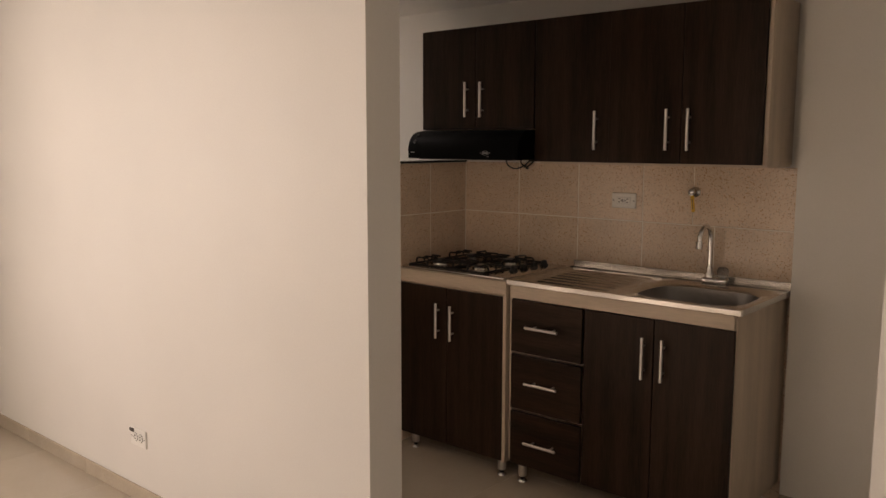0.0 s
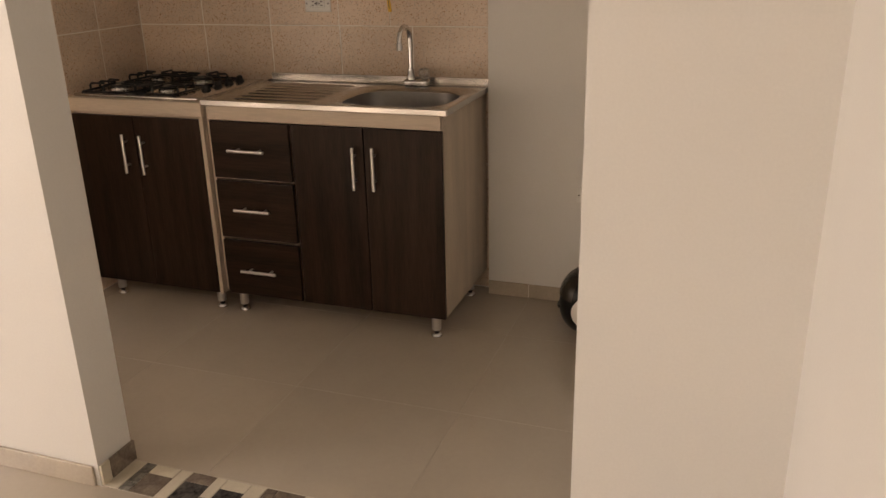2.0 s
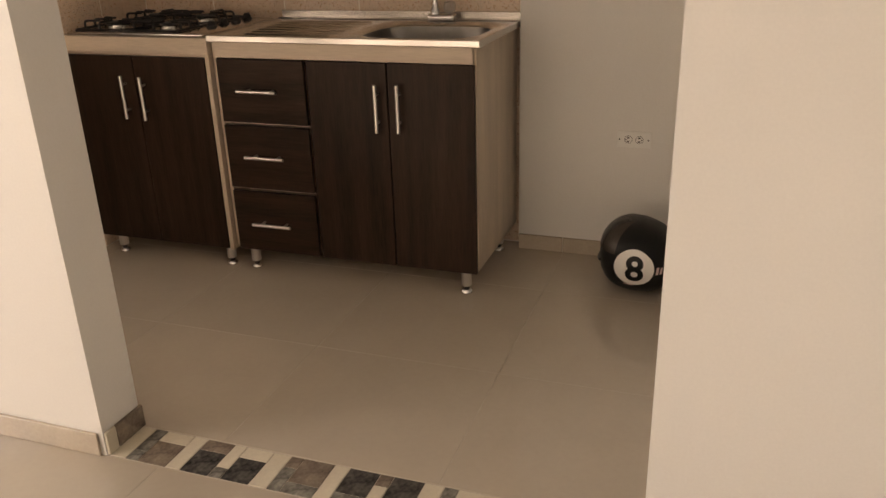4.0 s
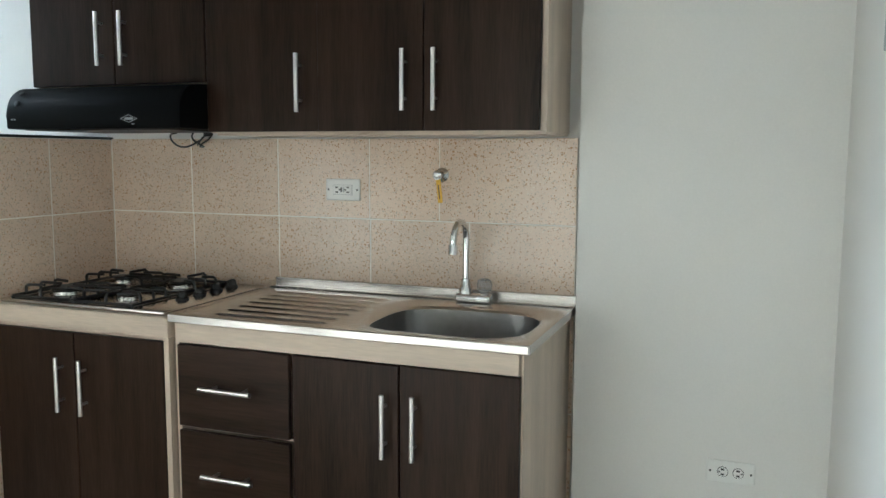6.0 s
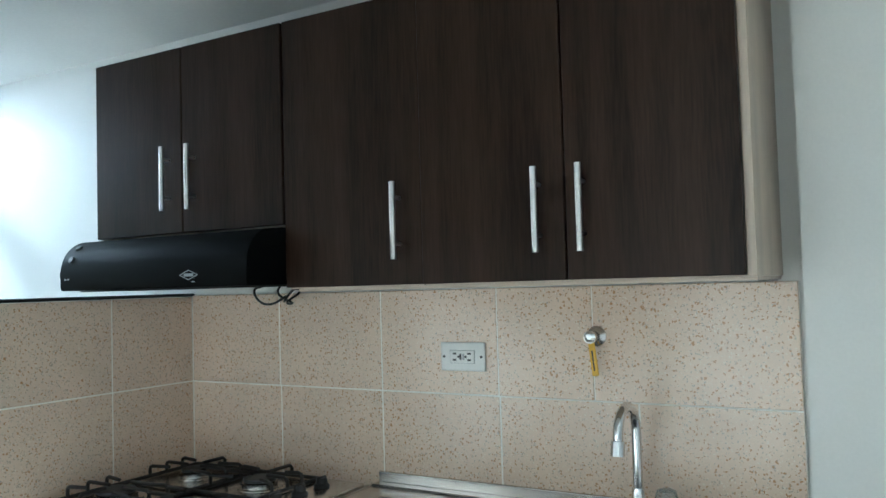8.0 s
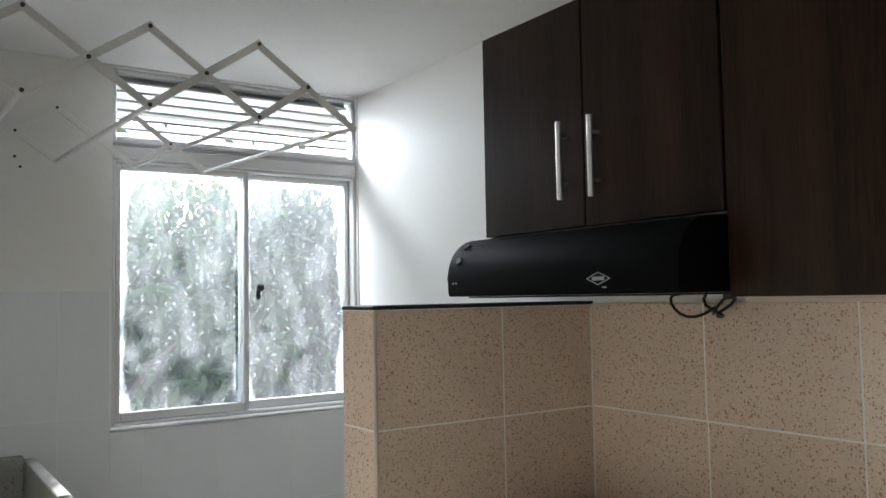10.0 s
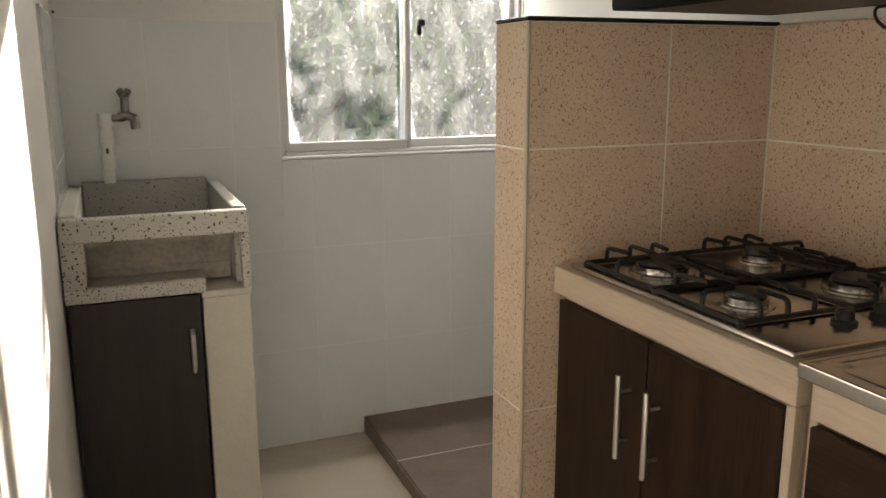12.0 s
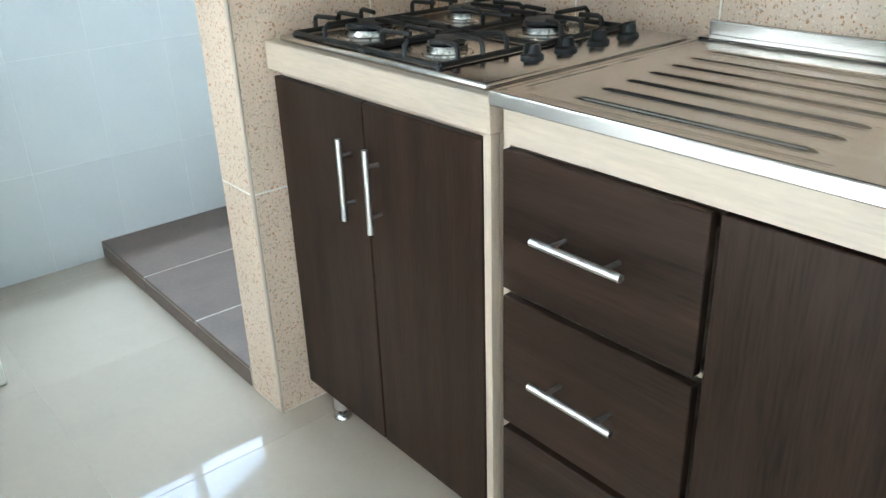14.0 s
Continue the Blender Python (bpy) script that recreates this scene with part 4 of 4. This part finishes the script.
bm = bmesh.new()
ctr = bm.verts.new(decal(0, 0, 0.008))
rings = []
for r in (0.017, 0.036, 0.055, 0.0705, 0.072):
    rings.append([bm.verts.new(decal(r * math.cos(a), r * math.sin(a), 0.008 if r < 0.071 else 0.0)) for a in [k * math.tau / 40 for k in range(40)]])
for k in range(40):
    bm.faces.new((ctr, rings[0][k], rings[0][(k + 1) % 40]))
for a, b in zip(rings, rings[1:]):
    for k in range(40):
        bm.faces.new((a[k], a[(k + 1) % 40], b[(k + 1) % 40], b[k]))
disc = part("disc", bm, HWHITE, helmet, "white round decal", True)


def text_mesh(body, size):
    cu = bpy.data.curves.new("text", "FONT")
    cu.body, cu.size, cu.align_x, cu.align_y, cu.resolution_u = body, size, "CENTER", "CENTER", 6
    cu.offset = 0.0035
    tmp = bpy.data.objects.new("text", cu)
    scene.collection.objects.link(tmp)
    me = bpy.data.meshes.new_from_object(tmp.evaluated_get(bpy.context.evaluated_depsgraph_get()))
    bpy.data.objects.remove(tmp)
    return me


me = text_mesh("8", 0.126)
bm = bmesh.new()
bm.from_mesh(me)
bmesh.ops.subdivide_edges(bm, edges=[e for e in bm.edges if e.calc_length() > 0.012], cuts=1)
mid_y = (max(v.co.y for v in bm.verts) + min(v.co.y for v in bm.verts)) / 2
for v in bm.verts:
    v.co = decal(v.co.x, v.co.y - mid_y, 0.019)
part("number", bm, HELMET, disc, "black number 8")
bm = bmesh.new()
for k, u in enumerate((0.078, 0.098, 0.119, 0.141)):
    cols = [[bm.verts.new(decal(u + du + 0.15 * dv, -0.020 + dv, 0.012)) for dv in (0.0, 0.016, 0.032)] for du in (0.0, 0.006, 0.013)]
    for i in range(2):
        for j in range(2):
            bm.faces.new((cols[i][j], cols[i + 1][j], cols[i + 1][j + 1], cols[i][j + 1]))
part("lettering_bars", bm, HGREY, helmet, "grey lettering bars")
bm = bmesh.new()
cols = [[bm.verts.new(decal(-0.040 + 0.012 * i, -0.070 - 0.006 * math.sin(i / 3) + 0.007 * j, 0.012)) for j in range(2)] for i in range(4)]
for i in range(3):
    bm.faces.new((cols[i][0], cols[i + 1][0], cols[i + 1][1], cols[i][1]))
part("stripe", bm, HGREY, helmet)

# ---- outside: trees beyond the kitchen window ----


def tree(x, y, base, height, spread, leaves, seed, leaf, label):
    rnd = random.Random(seed)
    t = thing("tree", label, "tree", (x, y, base))
    bm = bmesh.new()
    pts = [(0.05 * math.sin(i), 0.05 * math.cos(i * 1.3), height * 0.72 * i / 6) for i in range(7)]
    tube(bm, pts, 0.055, 8)
    tips = []
    for k in range(18):
        a, h = rnd.uniform(0, math.tau), height * rnd.uniform(0.10, 0.74)
        r = spread * rnd.uniform(0.5, 0.95)
        tip = Vector((r * math.cos(a), r * math.sin(a), h + height * rnd.uniform(0.08, 0.28)))
        tube(bm, [(0, 0, h), tip * 0.5 + Vector((0, 0, h * 0.5 + 0.04)), tip], 0.018, 6)
        tips.append(tip)
    part("trunk", bm, BARK, t)
    vs, fs = [], []
    for k in range(leaves):
        c = rnd.choice(tips)
        d = Vector((rnd.gauss(0, 1), rnd.gauss(0, 1), rnd.gauss(0, 1)))
        c = c * rnd.uniform(0.55, 1.08) + d * spread * 0.22
        c.z = max(0.03, c.z - rnd.random() ** 2 * height * 0.25)
        s = rnd.uniform(0.024, 0.060)
        q = Euler((rnd.uniform(0, 6.3), rnd.uniform(0, 6.3), rnd.uniform(0, 6.3))).to_matrix()
        b = len(vs)
        for p in ((-s * 1.6, 0, 0), (0, -s * 0.6, s * 0.12), (s * 1.6, 0, 0), (0, s * 0.6, s * 0.12)):
            vs.append(c + q @ Vector(p))
        fs.append((b, b + 1, b + 2, b + 3))
    me = bpy.data.meshes.new("crown")
    me.from_pydata([tuple(v) for v in vs], [], fs)
    me.materials.append(leaf)
    cr = new("crown", me)
    cr.parent = t
    return t


tree(-4.6, 0.15, -0.35, 2.95, 0.85, 15000, 1, LEAF_A, "leafy green tree outside the kitchen window")
tree(-5.4, 1.75, -0.35, 3.0, 0.95, 15000, 2, LEAF_B, "grey-green tree outside the kitchen window")
tree(-6.8, 0.9, -0.35, 3.15, 1.1, 22000, 3, LEAF_B, "grey-green tree further from the window")
tree(-6.6, 3.0, -0.35, 3.15, 1.1, 22000, 4, LEAF_A, "leafy green tree further from the window")
tree(-3.6, -0.35, -0.35, 1.6, 0.6, 7000, 5, LEAF_A, "low leafy green shrub below the window")
tree(-3.9, 0.95, -0.35, 1.35, 0.6, 7000, 6, LEAF_B, "low grey-green shrub below the window")

# ---- tiles: pieces of walls and floors ----
# polished floor tiles
xs = [-1.72, -1.12, -0.52, 0.08, 0.68, 1.28, 1.88, 2.48]
ys = [-1.65, -1.05, -0.45, 0.15]
J = 0.0007
for a, b in zip(xs, xs[1:]):
    for c, d in zip(ys, ys[1:]):
        x0, x1, y0, y1 = max(a, WX), min(b, RX), max(c, NY), min(d, 0.0)
        if c < NY:
            y0 = max(c, FY1) if a >= 0.68 else NY
        if x1 - x0 > 0.02:
            piece("floor_tile", floor, x0 + J, x1 - J, y0 + J, y1 - J, -0.008, 0.0, FLOOR_TILE, 0.0008)
gx = LX
while gx < HALL - 0.01:
    gy = FY0
    while gy > BACKY + 0.01:
        piece("floor_tile", floor, gx + J, min(gx + 0.6, HALL) - J, max(gy - 0.6, BACKY) + J, gy - J, -0.008, 0.0, FLOOR_TILE, 0.0008)
        gy -= 0.6
    gx += 0.6
# mosaic threshold strip: repeated tiles of cream, black, brown and grey pieces
threshold = structure("threshold", B(1.020, RX, FY0 + 0.001, FY1 - 0.001, -0.006, -0.001), KGROUT, "mosaic threshold strip of cream, black and brown stone", "threshold")
x = 1.024
motif = (("cream", 0.050, 0), ("grey", 0.036, 2), ("brown", 0.086, 1), ("cream", 0.042, 0), ("black", 0.082, 2), ("cream", 0.036, 2), ("black", 0.080, 1))
k = 0
TY = (FY0 + 0.004, FY1 - 0.004)
while x < RX - 0.02:
    kind, w, split = motif[k % len(motif)]
    x1 = min(x + w, RX - 0.003)
    cut = TY[0] + (TY[1] - TY[0]) * (0.30 if k % 2 else 0.68)
    if split == 0:
        piece("mosaic_piece", threshold, x, x1 - 0.002, TY[0], TY[1], -0.004, 0.001, MOS[kind], 0.0006)
    else:
        lo, hi = (kind, "grey" if split == 1 else "brown") if k % 2 == 0 else ("grey", kind)
        if split == 1:
            lo, hi = ("grey", kind) if k % 2 else (kind, "cream")
        piece("mosaic_piece", threshold, x, x1 - 0.002, TY[0], cut - 0.001, -0.004, 0.001, MOS[lo], 0.0006)
        piece("mosaic_piece", threshold, x, x1 - 0.002, cut + 0.001, TY[1], -0.004, 0.001, MOS[hi], 0.0006)
    x = x1
    k += 1

# baseboards
BH, BT, KBH = 0.066, 0.010, 0.062   # living room and kitchen heights differ
baseboard = structure("baseboard", B(PIER_X, RX - 0.011, PIER_Y - 0.004, PIER_Y, 0.0, KBH - 0.004), KGROUT, "beige tile baseboard", "baseboard")
for x0, x1 in ((PIER_X + 0.001, 1.872), (1.875, RX - 0.011)):
    piece("baseboard_tile", baseboard, x0, x1, PIER_Y - BT, PIER_Y - 0.0005, 0.0005, KBH, BASE)
xx = 1.008
while xx > LX:
    x0 = max(xx - 0.6, LX + 0.011)
    piece("baseboard_tile", baseboard, x0 + 0.001, xx - 0.001, FY0 - BT, FY0 - 0.0005, 0.0005, BH, BASE)
    xx = x0 if x0 > LX + 0.012 else LX - 1
piece("baseboard_tile", baseboard, 1.0205, 1.020 + BT, FY0 + 0.002, FY0 + 0.038, 0.0015, BH, MOS["cream"])
piece("baseboard_tile", baseboard, 1.0205, 1.020 + BT, FY0 + 0.040, FY1 + 0.005, 0.0015, BH, MOS["brown"])
piece("baseboard_tile", baseboard, RX + 0.002, 2.80, FY0 - BT, FY0 - 0.0005, 0.0005, BH, BASE)
yy = FY0 - 0.011
while yy > BACKY + 0.1:
    y1 = max(yy - 0.6, BACKY)
    piece("baseboard_tile", baseboard, LX + 0.0005, LX + BT, y1 + 0.001, yy - 0.001, 0.0005, BH, BASE)
    yy = y1

# speckled backsplash tiles on the kitchen wall
ZR = (0.565, 1.127, 1.382)
bedding = part("tile_bed", B(0.0, 1.6785, -0.0088, 0.0, 0.0, 1.380), KGROUT, wall_back)
G = 0.0018
low_x = (0.0, 0.345, 0.685, 1.020, 1.352, 1.679)
top_x = (0.0, 0.342, 0.685, 1.018, 1.254, 1.679)
for z0, z1, row in ((0.002, 0.565, low_x), (0.565, 1.127, low_x), (1.127, 1.382, top_x)):
    for i, (a, b) in enumerate(zip(row, row[1:])):
        proud = 0.002 if row is top_x and i >= 3 else 0.0
        piece("wall_tile", wall_back, a + G, b - G, -0.0095 - proud, -0.001, z0 + G, z1 - G, KTILE, 0.001)

# partition tiles
for z0, z1 in ((0.0, 0.565), (0.565, 1.127), (1.127, PZ)):
    for a, b in ((PY + 0.006, -0.290), (-0.290, -0.0100)):
        piece("wall_tile", partition, PX1 - 0.0085, PX1, a + G, b - G, z0 + G, z1 - G, KTILE, 0.001)
        piece("wall_tile", partition, PX0, PX0 + 0.0085, a + G, b - G, z0 + G, z1 - G, WTILE, 0.001)
    piece("wall_tile", partition, PX0 + 0.001, PX1 - 0.006, PY, PY + 0.0085, z0 + G, z1 - G, KTILE, 0.001)

# white laundry wall tiles
part("tile_bed", B(WX, WX + 0.0064, NY, -0.001, 0.0, 0.9985), WGROUT, wall_window)
part("tile_bed", B(WX, WX + 0.0063, NY, WY0 - 0.007, 0.9985, 1.440), WGROUT, wall_window)
rows = (0.0, 0.345, 0.700, 1.050, 1.440)
cols = [NY + 0.25 * i for i in range(7)]
for z0, z1 in zip(rows, rows[1:]):
    for a, b in zip(cols, cols[1:]):
        b = min(b, -0.002)
        if z1 > 1.0 and a > WY0 - 0.03:
            z1c = 0.998
        else:
            z1c = z1
        if z1 > 1.06 and a > WY0 - 0.03:
            continue
        if z1 > 1.0 and a < WY0 - 0.007 < b:
            if z0 < 0.9:
                piece("wall_tile", wall_window, WX + 0.001, WX + 0.0070, WY0 - 0.0063, b - 0.0006, z0 + 0.0006, 0.998, WTILE, 0.0008)
            b = WY0 - 0.0075
        piece("wall_tile", wall_window, WX + 0.001, WX + 0.0070, a + 0.0006, b - 0.0006, z0 + 0.0006, z1c - 0.0006, WTILE, 0.0008)
part("tile_bed", B(WX + 0.007, -0.720, NY, NY + 0.0064, 0.0, 1.440), WGROUT, wall_front)
tx = (WX + 0.0075, -0.978, -0.728)
for z0, z1 in zip(rows, rows[1:]):
    for a, b in zip(tx, tx[1:]):
        piece("wall_tile", wall_front, a + 0.0006, b - 0.0006, NY + 0.001, NY + 0.007, z0 + 0.0006, z1 - 0.0006, WTILE, 0.0008)
part("tile_edge", B(-0.727, -0.720, NY + 0.0065, NY + 0.0085, 0.0, 1.441), ALFRAME, wall_front, "pale tile edging strip")

# shower step tiles
sx = (WX + 0.008, -0.842, -0.467, STEPX1)
for a, b in zip(sx, sx[1:]):
    piece("step_tile", shower_step, a + 0.0028, b - 0.0028, -0.629, -0.002, 0.050, 0.062, STEPTILE, 0.0015)
    piece("step_riser", shower_step, a + 0.0015, b - 0.0015, -0.6300, -0.6215, 0.001, 0.0490, STEPTILE, 0.0015)
